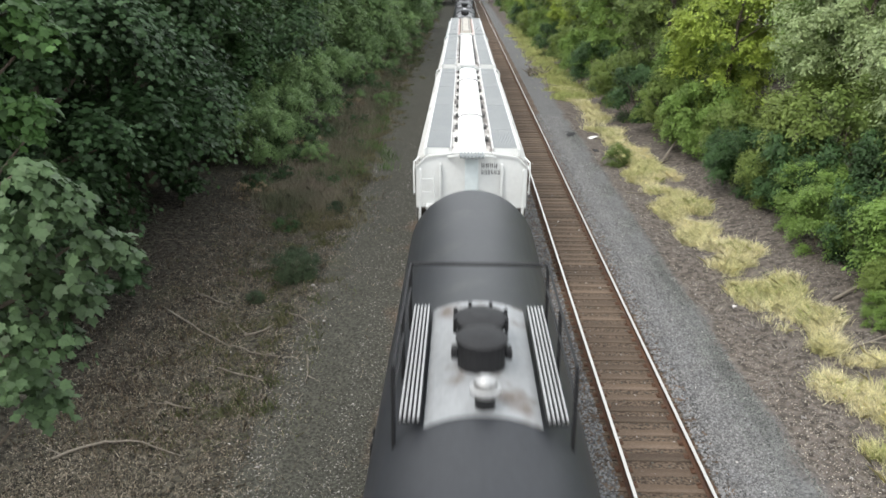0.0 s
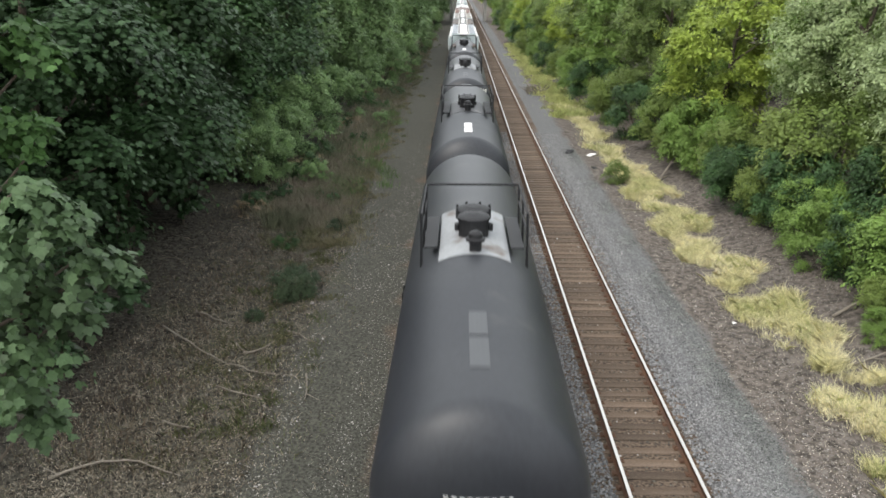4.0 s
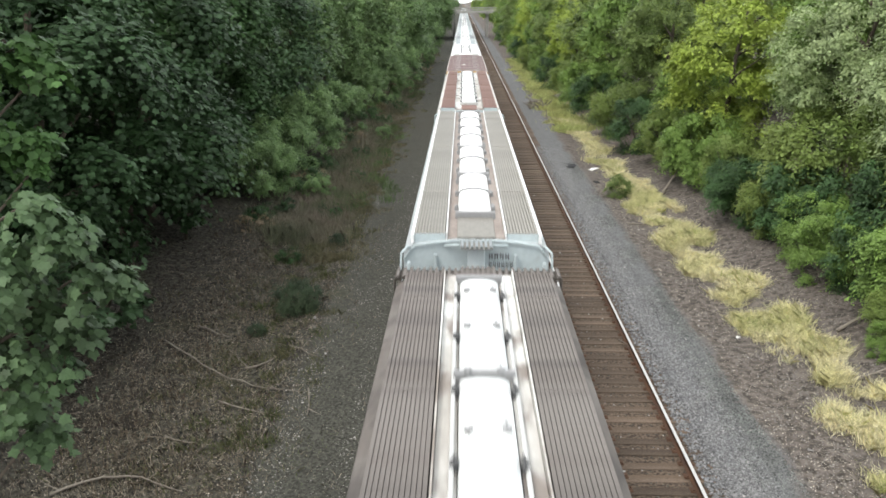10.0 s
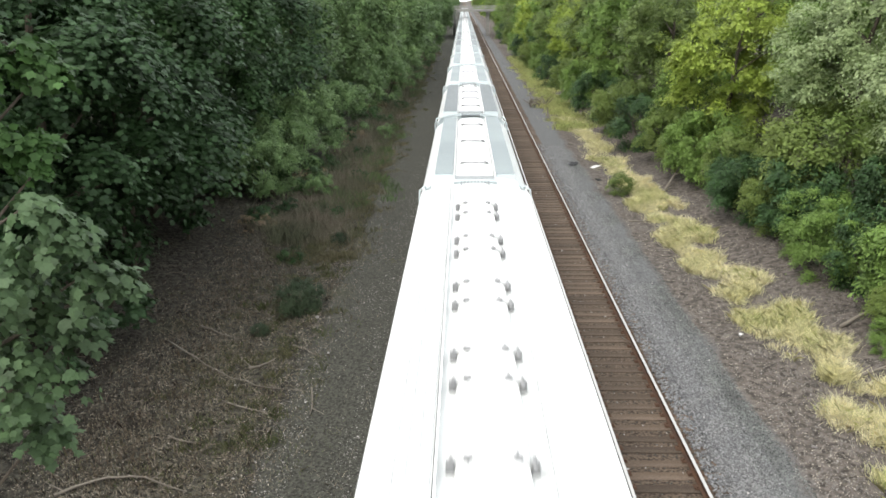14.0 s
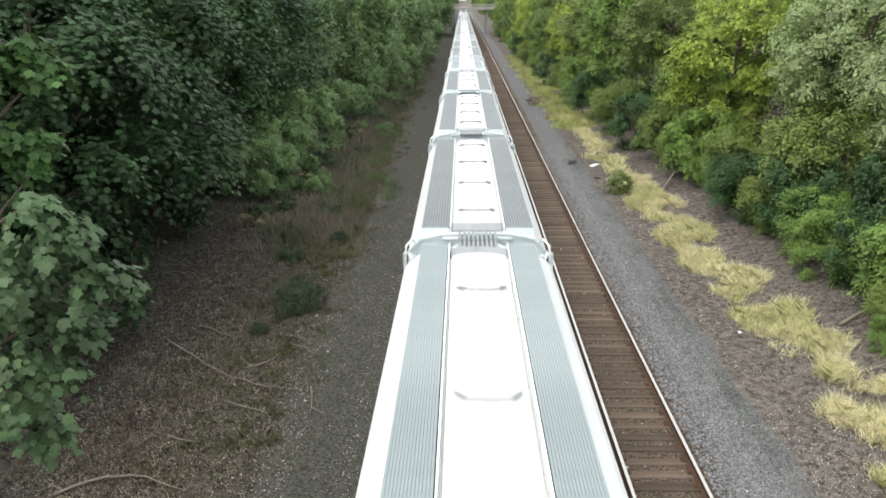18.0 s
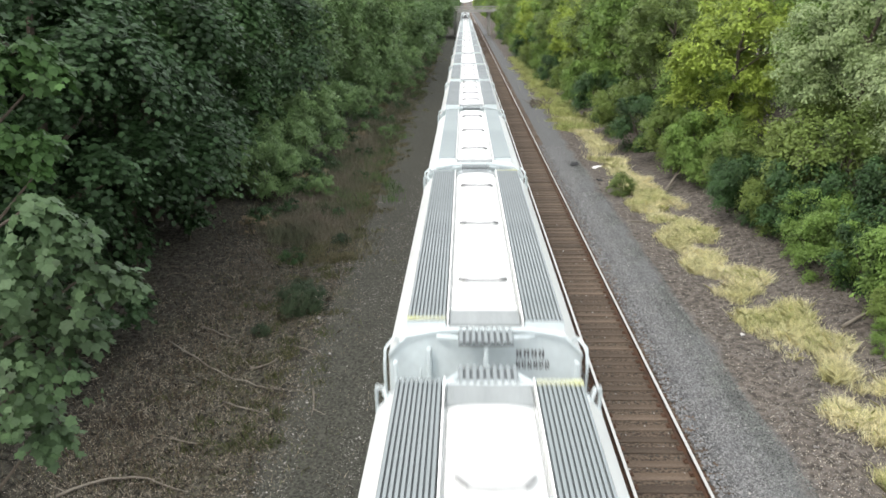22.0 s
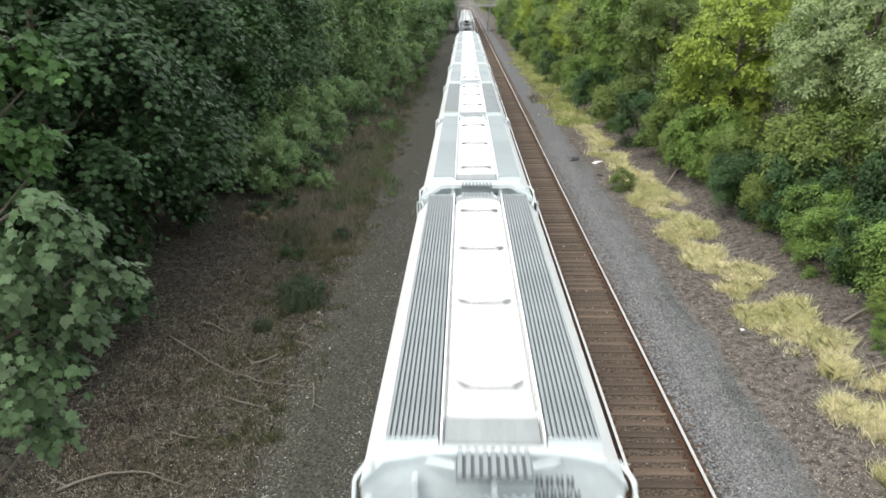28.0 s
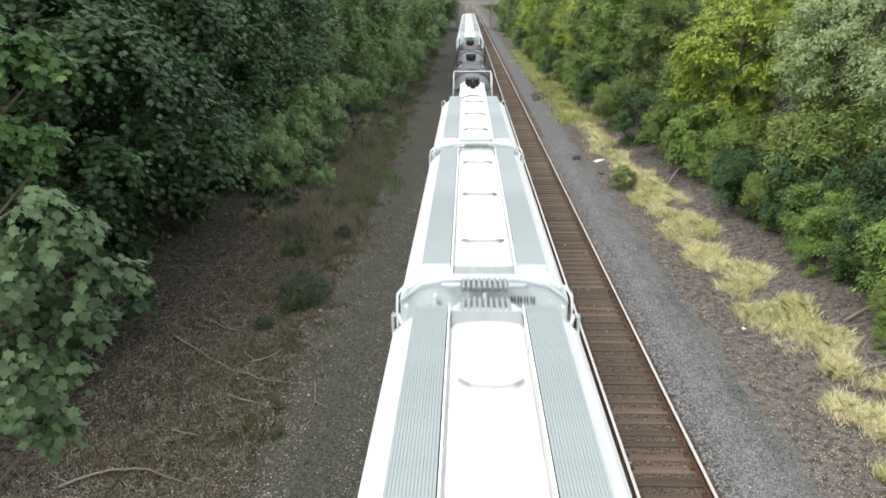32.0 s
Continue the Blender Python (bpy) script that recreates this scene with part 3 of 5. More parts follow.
    for yb in knob_at:
        for e in (-1, 1):
            m = pose(e * trough * .62, yb, zt + .2, 0, 0, 0 if e > 0 else 180)
            if kb is None:
                bm = box(B(), -.055, .055, -.05, .05, -.03, .035, .015)
                rod(bm, (0, -.02, .01), (0, .13, .02), .016, 5)
                kb = part("hatch_knob", bm, "bar_grey", root, "small grey hatch fitting", at=m)
            else:
                again(kb, m)
    if pipes:
        for e in (-1, 1):
            part("hatch_pipe", tube(B(), [(e * (trough + .06), -usable / 2 + shift + .1, zt + .09), (e * (trough + .06), usable / 2 + shift - .1, zt + .09)], .03, 8), "bar_pale", root, "pale pipe along the hatches")
    jb = None
    for k in range(joints):
        for e in (-1, 1):
            m = pose(e * (b0 + b1) / 2, -h + (k + .6) * length / joints, zb + .026)
            jb = again(jb, m) if jb else part("board_joint", box(B(), -(b1 - b0) / 2 + .02, (b1 - b0) / 2 - .02, -.035, .035, -.02, .004), slat, root, "lap joint across the running board", at=m)
    cm = None
    for k in range(clamps):
        yc = bar_at[k % len(bar_at)] if paired else shift - usable / 2 + (k + .5) * usable / clamps
        for s in (-1, 1):
            m = pose(s * (trough + .04), yc, zt + .06, 0, 0, 0 if s > 0 else 180)
            if cm is None:
                bm = box(B(), -.06, .04, -.05, .05, -.05, .1, .012)
                rod(bm, (-.02, -.14, .07), (-.02, .08, .12), .022, 5)
                cm = part("hatch_clamp", bm, clamp_mat, root, "dark hatch clamp", at=m)
            else:
                again(cm, m)
    # ends
    ze = zt - .42
    short = length < 12
    for e in (-1, 1):
        flip = pose(0, 0, 0, 0, 0, 0 if e < 0 else 180)
        # lip that follows the roof's arch, over the flat end sheet
        arch = [(-width, ze - .04), (-b1, zt - .15), (-trough - .1, zt - .03), (trough + .1, zt - .03), (b1, zt - .15), (width, ze - .04)]
        up = [(x, z + .05) for x, z in reversed(arch)]
        endp = part("end_frame", prism(B(), arch + up, -h - .07, -h), end_mat, root, "steel lip arched over the car end", at=flip)
        sheet = prism(B(), [(-width + .02, 2.76), (width - .02, 2.76), (width - .02, ze - .05), (b1, zt - .16), (trough + .1, zt - .05), (-trough - .1, zt - .05), (-b1, zt - .16), (-width + .02, ze - .05)], -h - .022, -h + .002)
        part("end_sheet", sheet, sheet_mat or end_mat, endp)
        # dark plate over the sloping end: the shade below the sheet put into colour
        bm = B()
        vs = [bm.verts.new(c) for c in ((-width + .06, -h - .01, 2.74), (width - .06, -h - .01, 2.74), (width - .1, -h + 1.08, 1.76), (-width + .1, -h + 1.08, 1.76))]
        bm.faces.new(vs)
        g = bmesh.ops.extrude_face_region(bm, geom=bm.faces[:])
        for v in g["geom"]:
            if isinstance(v, bmesh.types.BMVert):
                v.co += Vector((0, -.03, -.03))
        bmesh.ops.recalc_face_normals(bm, faces=bm.faces)
        part("slope_sheet", bm, "under", endp, "dark plate standing in for shade on the slope sheet")
        if fascia:
            eg = part("end_grating", box(B(), -width, width, -h - .5, -h - .04, zt - .1, zt - .07), "under", endp, "dark slatted walkway across the car end")
            es = None
            for k in range(26):
                m = pose(-width + .06 + k * (2 * width - .12) / 25, 0, zt - .045)
                es = again(es, m) if es else part("slat", box(B(), -.028, .028, -h - .5, -h - .04, -.03, .03), cross, eg, at=m)
        if hood and e < 0:
            cap = [(x, z + .012) for x, z in prof[3:11]]
            part("end_hood", prism(B(), cap + [(x, z + .03) for x, z in reversed(cap)], -h - .01, -h + hood), end_mat, endp, "plain grey roof sheet over the car end")
        posts = [(-width + .14, .40, 1.45), (width - .14, .40, 1.45), (-.62 if framed else -.9, .1, 2.2)] + ([(.62, .1, 2.2)] if framed else [] if short else [(.86, .1, 2.2)])
        for x, d, z0 in posts:
            part("end_post", box(B(), x - .035, x + .035, -h - d - .03, -h - d + .04, z0, ze + (.04 if abs(x) > 1 else .12), .01), end_mat, endp)
        if framed:
            for x in (-1, 1):
                part("corner_plate", box(B(), x * (width - .04) - .025, x * (width - .04) + .025, -h - .34, -h - .02, ze - 1.0, ze + .02, .01), end_mat, endp, "white plate at the car corner")
                part("frame_post", box(B(), x * .66 - .045, x * .66 + .045, -h - .3, -h - .2, 2.3, zt - .06, .01), end_mat, endp, "square white post of the end frame")
            part("frame_rail", prism(B(), [(-width, ze - .1), (-.95, zt - .12), (.95, zt - .12), (width, ze - .1), (width, ze + .02), (.95, zt), (-.95, zt), (-width, ze + .02)], -h - .34, -h - .2), end_mat, endp, "white top rail of the end frame")
            part("end_beam", prism(B(), [(x, z - .06) for x, z in arch] + [(x, z + .02) for x, z in up], -h - .16, -h - .07), end_mat, endp, "white beam that follows the roof arch")
        elif short:
            part("centre_post", box(B(), -.035, .035, -h - .5, -h - .42, 2.3, zt - .09, .01), end_mat, endp)
        else:
            part("centre_column", box(B(), -.19, .19, -h - .1, -h - .022, 2.5, zt - .12, .015), "end_grey", endp, "streaked pale column on the end sheet")
        half = .42 if short else .34
        front = -h - (.52 if short else .5)
        cb = part("crossover_board", box(B(), -half, half, front, -h - .02, zt - .05, zt - .02), "galv_dark" if short else board, endp, "short slatted crossover step")
        fs = None
        n = 9 if short else 7
        for k in range(n):
            m = pose(-half + .04 + k * (2 * half - .08) / (n - 1), 0, zt)
            if fs is None:
                fs = part("slat", box(B(), -.026, .026, front, -h - .02, -.02, .02), cross, cb, at=m)
            else:
                again(fs, m)
        for x in (-1, 1):
            part("crossover_bracket", rod(B(), (x * half, -h - .3, zt - .02), (x * (half + .34), -h - .05, zt - .12), .035, 6), end_mat, endp)
        for x in (-1, 1):
            part("corner_handhold", tube(B(), [(x * (width - .16), -h + .02, zt - .22), (x * (width - .1), -h - .1, zt - .12), (x * (width + .02), -h - .3, zt - .2), (x * (width + .03), -h - .36, zt - .45), (x * (width + .02), -h - .36, zt - 1.1)], .026, 6), end_mat, endp, "bent grab iron at the roof corner")
        part("end_platform", box(B(), -width + .05, width - .05, -pitch / 2 + .25, -h + 1.2, 1.02, 1.12), "under", endp)
        for x in (-1, 1):
            ladder(endp, x * (width - .34), -h - .40, 1.2 if short else 2.8, ze - (.1 if e * x > 0 else .9), end_mat)
        if e < 0:
            marks(endp, .5 if short else .28, -h - .022, ze + (.06 if short else .12), (4, 6), .15, "bar_mark")
            part("brake_step", box(B(), -1.3, -.92, -h - .36, -h - .02, 2.8, 2.86), end_mat, endp)
        if reflect:
            part("reflective_strip", box(B(), -b1, -b0, -h + inset + .04, -h + inset + .14, zb + .022, zb + .028), "reflector", endp, "yellow reflective strip")
    car_base(root, h, body, pitch / 2)
    return tagged(root, label, "freight car", group="cars of the freight train")


def tank_car(yc, length, pitch, label, patch="tank_patch", gratings=True, grate="grating", placard=None, graffiti=False, marks_on=True, band=None, span=(-1.62, 1.66), rail_mat="black_iron", spots=False, cap="black_iron", repaint=False, longer=.65):
    """A black tank car whose dome stands at yc."""
    root = new("tank_car")
    root.matrix_basis = pose(TRAIN_X, yc, RAIL_Z)
    r, zc, h = 1.56, 2.6, length / 2
    bm = B()
    n = 48
    deep = .78
    curve = [(deep * (1 - math.cos(t)), max(math.sin(t), .02)) for t in [math.pi / 2 * i / 9 for i in range(10)]]
    stations = [(-h + d, k) for d, k in curve] + [(-2.4, 1.0), (-2.38, 1.004), (2.38, 1.004), (2.4, 1.0)] + [(h + longer - d, k) for d, k in reversed(curve)]

    def on_head(x, z, lift=.012):
        rr = min(math.hypot(x, z - zc) / r, .985)
        return -h + deep * (1 - math.sqrt(1 - rr * rr)) - lift
    rings = []
    for y, k in stations:
        rings.append([bm.verts.new((r * k * math.cos(2 * math.pi * i / n), y, zc + r * k * math.sin(2 * math.pi * i / n))) for i in range(n)])
    for a, b in zip(rings, rings[1:]):
        for i in range(n):
            bm.faces.new((a[i], a[(i + 1) % n], b[(i + 1) % n], b[i]))
    bm.faces.new(rings[0])
    bm.faces.new(list(reversed(rings[-1])))
    bmesh.ops.recalc_face_normals(bm, faces=bm.faces)
    shell = part("tank_shell", bm, "tank_black", root, "matt black cylindrical tank", smooth=True)

    def arc_sheet(x0, x1, y0, y1, lift, t=.01, steps=14):
        bm = B()
        vs = []
        for j, y in enumerate((y0, y1)):
            for i in range(steps + 1):
                x = x0 + (x1 - x0) * i / steps
                vs.append(bm.verts.new((x, y, zc + math.sqrt((r + lift) ** 2 - x * x))))
        for i in range(steps):
            bm.faces.new((vs[i], vs[i + 1], vs[steps + 2 + i], vs[steps + 1 + i]))
        g = bmesh.ops.extrude_face_region(bm, geom=bm.faces[:])
        for v in g["geom"]:
            if isinstance(v, bmesh.types.BMVert):
                v.co.z -= t
        bmesh.ops.recalc_face_normals(bm, faces=bm.faces)
        return bm
    if patch:
        part("spill_patch", arc_sheet(-.74, .74, span[0], span[1], .02), patch, root, "pale stained paint round the manway", smooth=False)
    for y in (-band, band) if band else ():
        part("jacket_band", arc_sheet(-1.3, 1.3, y - .05, y + .05, .035, .03), "black_iron", root, "dark strap round the tank")
    zt = zc + r
    # manway housing
    bm = lathe(B(), 0, -.34, [(.33, zt - .1), (.33, zt + .36), (.36, zt + .37), (.36, zt + .42), (.3, zt + .45), (.1, zt + .5)])
    dome = part("valve_housing", bm, "black_iron", root, "black cylindrical valve housing")
    for x in (-1, 1):
        part("housing_lug", box(B(), x * .37 - .05, x * .37 + .05, -.42, -.26, zt + .1, zt + .26, .02), "black_iron", dome)
    bm = lathe(B(), 0, .34, [(.34, zt - .1), (.34, zt + .3), (.4, zt + .31), (.4, zt + .38), (.34, zt + .41), (.15, zt + .46)])
    lid = part("manway_cover", bm, "black_iron", root, "black domed manway cover")
    eb = None
    for a in range(8):
        m = pose(0, .34, zt, 0, 0, a * 45 + 22)
        eb = again(eb, m) if eb else part("eyebolt", rod(B(), (.4, 0, .2), (.4, 0, .44), .03, 6), "black_iron", lid, at=m)
    rv = part("relief_valve", rod(B(), (.02, -1.42, zt - .05), (.02, -1.42, zt + .22), .13, 14), "black_iron", root, "black relief valve base")
    bm = lathe(B(), .02, -1.42, [(.16, zt + .22), (.2, zt + .24), (.2, zt + .29), (.15, zt + .31), (.14, zt + .4), (.06, zt + .45)], 18)
    part("valve_cap", bm, cap, rv, "galvanised valve cap")
    # platform beside the manway
    for s in (-1, 1):
        xa, xb = sorted((s * .78, s * 1.06))
        if gratings:
            g = part("platform_grating", box(B(), xa, xb, -1.62, 1.58, zt - .1, zt - .07), "black_iron", root, "steel platform grating")
            fs = None
            for k in range(5):
                m = pose(xa + .028 + k * .056, 0, zt - .05)
                if fs is None:
                    fs = part("slat", box(B(), -.014, .014, -1.62, 1.58, -.02, .02), grate, g, at=m)
                else:
                    again(fs, m)
        else:
            part("platform_grating", box(B(), xa, xb, -1.0, 1.2, zt - .1, zt - .07), "black_iron", root, "black platform grating")
        y0, y1 = (-1.62, 1.58) if gratings else (-1.1, 1.3)
        bm = B()
        for y in (y0, (y0 + y1) / 2, y1):
            rod(bm, (s * 1.12, y, zt - .5), (s * 1.1, y, zt + .7), .028, 6)
        for z in (zt + .7, zt + .3):
            rod(bm, (s * 1.1, y0, z), (s * 1.1, y1, z), .02, 6)
        part("handrail", bm, rail_mat, root, "tubular handrail")
        ladder(root, s * 1.6, 0, .9, zc + .1, "black_iron", along_x=False)
    bm = B()
    rod(bm, (-1.1, y1, zt + .7), (1.1, y1, zt + .7), .028, 6)
    part("handrail", bm, rail_mat, root)
    for x in (-.95, .8) if spots else ():
        part("placard", arc_sheet(x, x + .2, -3.2, -2.75, .012, .008, 3), "bar_white", root, "white rectangle on the tank side")
    if placard:
        for ya, yb in ((-6.3, -5.35), (-5.25, -4.4)):
            part("placard", arc_sheet(-.15, .15, ya, yb, .012, .008, 4), placard, root, "pale reflective rectangle on the tank top")
    if marks_on:
        rnd = random.Random(5)
        for i, (count, size) in enumerate(((9, .125), (8, .09), (7, .09))):
            bm = B()
            for k in range(count):
                x = -.5 + k * size * .85 + (.12 if i else 0)
                z = zc + .46 - i * .15
                y = on_head(x, z)
                box(bm, x, x + size * .5, y - .035, y + .03, z - size * rnd.uniform(.8, 1), z)
            part("marking", bm, "bar_white", root, "row of white lettering too blurred to read")
    if graffiti:
        def stroke(pts, w):
            bm = B()
            tube(bm, [(x, on_head(x, z), z) for x, z in pts], w, 5)
            part("paint_stroke", bm, "paint_green", root, "pale sprayed stroke on the tank head")
        stroke([(.62 + .22 * math.cos(t), zc + .72 + .24 * math.sin(t)) for t in [i * .5 for i in range(12)]], .05)
        stroke([(.72 + .09 * math.cos(t), zc + .7 + .12 * math.sin(t)) for t in [i * .8 for i in range(9)]], .035)
        stroke([(.86, zc + .5), (.94, zc + .95), (1.02, zc + .6), (1.08, zc + .9), (1.16, zc + .62)], .05)
        stroke([(1.18, zc + .62), (1.2, zc + .9)], .045)
        stroke([(.76, zc + .32), (1.0, zc + .2), (.82, zc + .05), (1.1, zc - .08)], .055)
        stroke([(1.1, zc + .35), (1.2, zc + .12), (1.14, zc - .1)], .05)
    for xa, xb, za, zb in ((-1.42, -.62, zc - .1, zc + .62), (.5, 1.45, zc - .25, zc + .55)) if repaint else ():
        bm = B()
        grid = [[bm.verts.new((x, on_head(x, z, .008), z)) for x in [xa + (xb - xa) * i / 8 for i in range(9)]] for z in [za + (zb - za) * j / 8 for j in range(9)]]
        for ga, gb in zip(grid, grid[1:]):
            for i in range(8):
                bm.faces.new((ga[i], ga[i + 1], gb[i + 1], gb[i]))
        g = bmesh.ops.extrude_face_region(bm, geom=bm.faces[:])
        for v in g["geom"]:
            if isinstance(v, bmesh.types.BMVert):
                v.co.y += .006
        bmesh.ops.recalc_face_normals(bm, faces=bm.faces)
        part("paint_patch", bm, "tank_repaint", root, "greyer square of fresh paint on the tank head", smooth=True)
    # ends and underframe
    for s in (-1, 1):
        part("end_platform", box(B(), -1.4, 1.4, min(s * (h - 1.2), s * (pitch / 2 - .1)), max(s * (h - 1.2), s * (pitch / 2 - .1)), .98, 1.08), "black_iron", root)
        part("saddle", box(B(), -1.1, 1.1, s * (h - 1.6) - .25, s * (h - 1.6) + .25, 1.0, 1.5), "black_iron", root)
    car_base(root, h, "under", pitch / 2)
    return tagged(root, label, "freight car", group="cars of the freight train")


def box_car(y0, length, pitch, label):
    root = new("boxcar")
    h = length / 2
    root.matrix_basis = pose(TRAIN_X, y0 + h, RAIL_Z)
    prof = [(-1.5, 1.05), (-1.5, 4.33), (0, 4.42), (1.5, 4.33), (1.5, 1.05)]
    part("body", prism(B(), prof, -h, h), "box_yellow", root, "faded yellow steel boxcar body")
    n = 10
    pl = 1.54
    rnd = random.Random(8)
    def roof_prof(a, lift):
        top = [(-1.5 + a + (3 - 2 * a) * i / 8, 4.37 + .15 * (1 - (i / 4 - 1) ** 2) + lift) for i in range(9)]
        return top + [(1.5 - a, 4.34), (0, 4.44), (-1.5 + a, 4.34)]
    first = rib = None
    for k in range(n):
        y = -h + k * pl
        if first is None:
            first = part("roof_panel", prism(B(), roof_prof(.05, .0), .03, pl - .03), "maroon_roof", root, "dull maroon roof panel", at=pose(0, y, .01))
            rib = part("roof_rib", prism(B(), roof_prof(.02, .055), -.035, .035), "rib_pale", root, "raised roof seam with flaking pale paint", at=pose(0, y + .03, .01))
        else:
            again(first, pose(0, y, .01))
            again(rib, pose(0, y, .01))
    y = -h + n * pl
    part("roof_panel", prism(B(), roof_prof(.05, .0), .03, h - y - .03), "maroon_roof", root, "short dull maroon roof panel", at=pose(0, y, .01))
    again(rib, pose(0, y, .01))
    for s in (-1, 1):
        part("roof_edge", box(B(), s * 1.5 - .03, s * 1.5 + .03, -h, h, 4.28, 4.4, .01), "dirty_white", root, "pale worn roof edge")
        ladder(root, s * 1.56, -h + .3, 1.1, 4.2, "box_yellow", along_x=False)
        part("side_door", box(B(), s * 1.53 - .03, s * 1.53 + .03, -1.5, 1.5, 1.1, 4.15, .01), "box_yellow", root)
        for k in range(14):
            y = -h + .5 + k * (length - 1) / 13
            if abs(y) > 1.7:
                part("side_post", box(B(), s * 1.5 - .05, s * 1.5 + .05, y - .05, y + .05, 1.1, 4.25), "box_yellow", root)
    bm = B()
    bmesh.ops.create_uvsphere(bm, u_segments=14, v_segments=8, radius=.16, matrix=Matrix.LocRotScale((-.27, -h + 4.15, 4.53), None, (1, 1.1, .4)))
    part("roof_patch", bm, "dirty_white", root, "pale round sealant patch")
    # corrugated ends
    for e in (-1, 1):
        flip = pose(0, 0, 0, 0, 0, 0 if e < 0 else 180)
        for k in range(9):
            z = 1.4 + k * .32
            bm = B()
            prism(bm, [(-1.38, z), (1.38, z), (1.38, z + .14), (-1.38, z + .14)], -h - .07, -h)
            part("end_rib", bm, "box_yellow", root, at=flip)
        part("end_top", box(B(), -1.5, 1.5, -h - .09, -h, 3.95, 4.4, .01), "box_orange", root, at=flip)
        part("end_walk", box(B(), -1.2, 1.2, -h - .5, -h - .02, 1.15, 1.2), "under", root, at=flip)
        bm = B()
        for x in (-.5, 0, .5):
            box(bm, x - .02, x + .02, -h - .09, -h - .07, 4.2, 4.36)
        part("end_brackets", bm, "bar_white", root, at=flip)
    car_base(root, h, "under", pitch / 2)
    return tagged(root, label, "freight car", group="cars of the freight train")


M["end_grey"] = mat("end_grey", (0.64, 0.7, 0.71), 0.55, 0, 0.06, 2.5, second=(0.57, 0.62, 0.63), stain=(0.3, 0.29, 0.27), stain_scale=1.5, stain_at=0.66)
M["gutter_brown"] = mat("gutter_brown", (0.2, 0.165, 0.145), 0.8, 0, 0.2, 4, second=(0.26, 0.225, 0.2))
M["box_orange"] = mat("box_orange", (0.5, 0.3, 0.055), 0.6, 0, 0.15, 4, second=(0.4, 0.23, 0.05), stain=(0.2, 0.12, 0.06), stain_scale=2.0, stain_at=0.6)
M["apron"] = mat("apron", (0.38, 0.3952, 0.3876), 0.6, 0.1, 0.15, 4, second=(0.3192, 0.3344, 0.3268))
M["apron_dull"] = mat("apron_dull", (0.27, 0.285, 0.285), 0.6, 0.1, 0.12, 4, second=(0.23, 0.245, 0.245), stretch=(6, 0.4, 1))
M["bar_mark"] = mat("bar_mark", (0.12, 0.12, 0.12), 0.7, 0, 0.1, 6)
M["tank_repaint"] = mat("tank_repaint", (0.035, 0.038, 0.045), 0.5, 0, 0.12, 3, second=(0.042, 0.045, 0.052))
M["tank_stain"] = mat("tank_stain", (0.035, 0.036, 0.039), 0.6, 0, 0.2, 3, second=(0.05, 0.051, 0.054), stain=(0.15, 0.15, 0.15), stain_scale=1.6, stain_at=0.6)
M["rusty_grate"] = mat("rusty_grate", (0.16, 0.1, 0.075), 0.8, 0.2, 0.25, 5, second=(0.1, 0.085, 0.08))
M["cream_hatch"] = mat("cream_hatch", (0.4, 0.38, 0.34), 0.65, 0, 0.1, 2.5, second=(0.34, 0.32, 0.285), stain=(0.22, 0.17, 0.15), stain_scale=2.0, stain_at=0.6)
M["placard_grey"] = mat("placard_grey", (0.062, 0.065, 0.07), 0.6, 0, 0.1, 5)
M["slat_tan"] = mat("slat_tan", (0.29, 0.275, 0.245), 0.6, 0.1, 0.15, 3, second=(0.23, 0.217, 0.19))
M["bar_pale"] = mat("bar_pale", (0.45, 0.45, 0.44), 0.6, 0, 0.1, 5)
M["streaked_white"] = mat("streaked_white", (0.5, 0.5, 0.48), 0.7, 0, 0.12, 3, second=(0.36, 0.35, 0.33), stain=(0.17, 0.15, 0.135), stain_scale=1.9, stain_at=0.57, stretch=(1.5, 0.6, 1))
M["gutter_spill"] = mat("gutter_spill", (0.62, 0.62, 0.6), 0.8, 0, 0.15, 4, second=(0.38, 0.36, 0.33), stain=(0.17, 0.14, 0.12), stain_scale=1.8, stain_at=0.49, stretch=(1, 0.5, 1))
M["roof_grime"] = mat("roof_grime", (0.38, 0.375, 0.36), 0.7, 0, 0.1, 2.5, second=(0.5, 0.5, 0.485), stain=(0.27, 0.26, 0.245), stain_scale=0.9, stain_at=0.58)
M["bar_grey"] = mat("bar_grey", (0.228, 0.228, 0.228), 0.6, 0, 0.1, 5)
M["rib_pale"] = mat("rib_pale", (0.418, 0.38, 0.3648), 0.7, 0, 0.2, 5, second=(0.2736, 0.1976, 0.19), stain=(0.2128, 0.1292, 0.1216), stain_scale=2.5, stain_at=0.56)

TRAIN = []
TRAIN.append(tank_car(9.25, 16.3, 18.3, "black tank car with pale stained top and long side gratings", cap="grating"))
TRAIN.append(hopper(20.3, 17.3, 18.6, "long white grain hopper with pale grey roof", "roof_grime", "galv_mid", "slat_mid", trough=.43, b0=.63, b1=1.29, width=1.6, covers=2, straps=0, clamps=9, bars=2, bays=3, slats=14, gutter="gutter_dark", edge="white_paint", end_mat="white_paint", joints=4))
TRAIN.append(hopper(39.1, 17.2, 18.6, "long white hopper with a wide white trough hatch", "roof_grime", "galv_mid", "slat_mid", trough=.42, b0=.65, b1=1.29, width=1.6, covers=1, straps=0, clamps=10, bays=3, slats=13, gutter="gutter_dark", edge="white_paint", end_mat="white_paint", joints=4, apron=(.5, .5)))
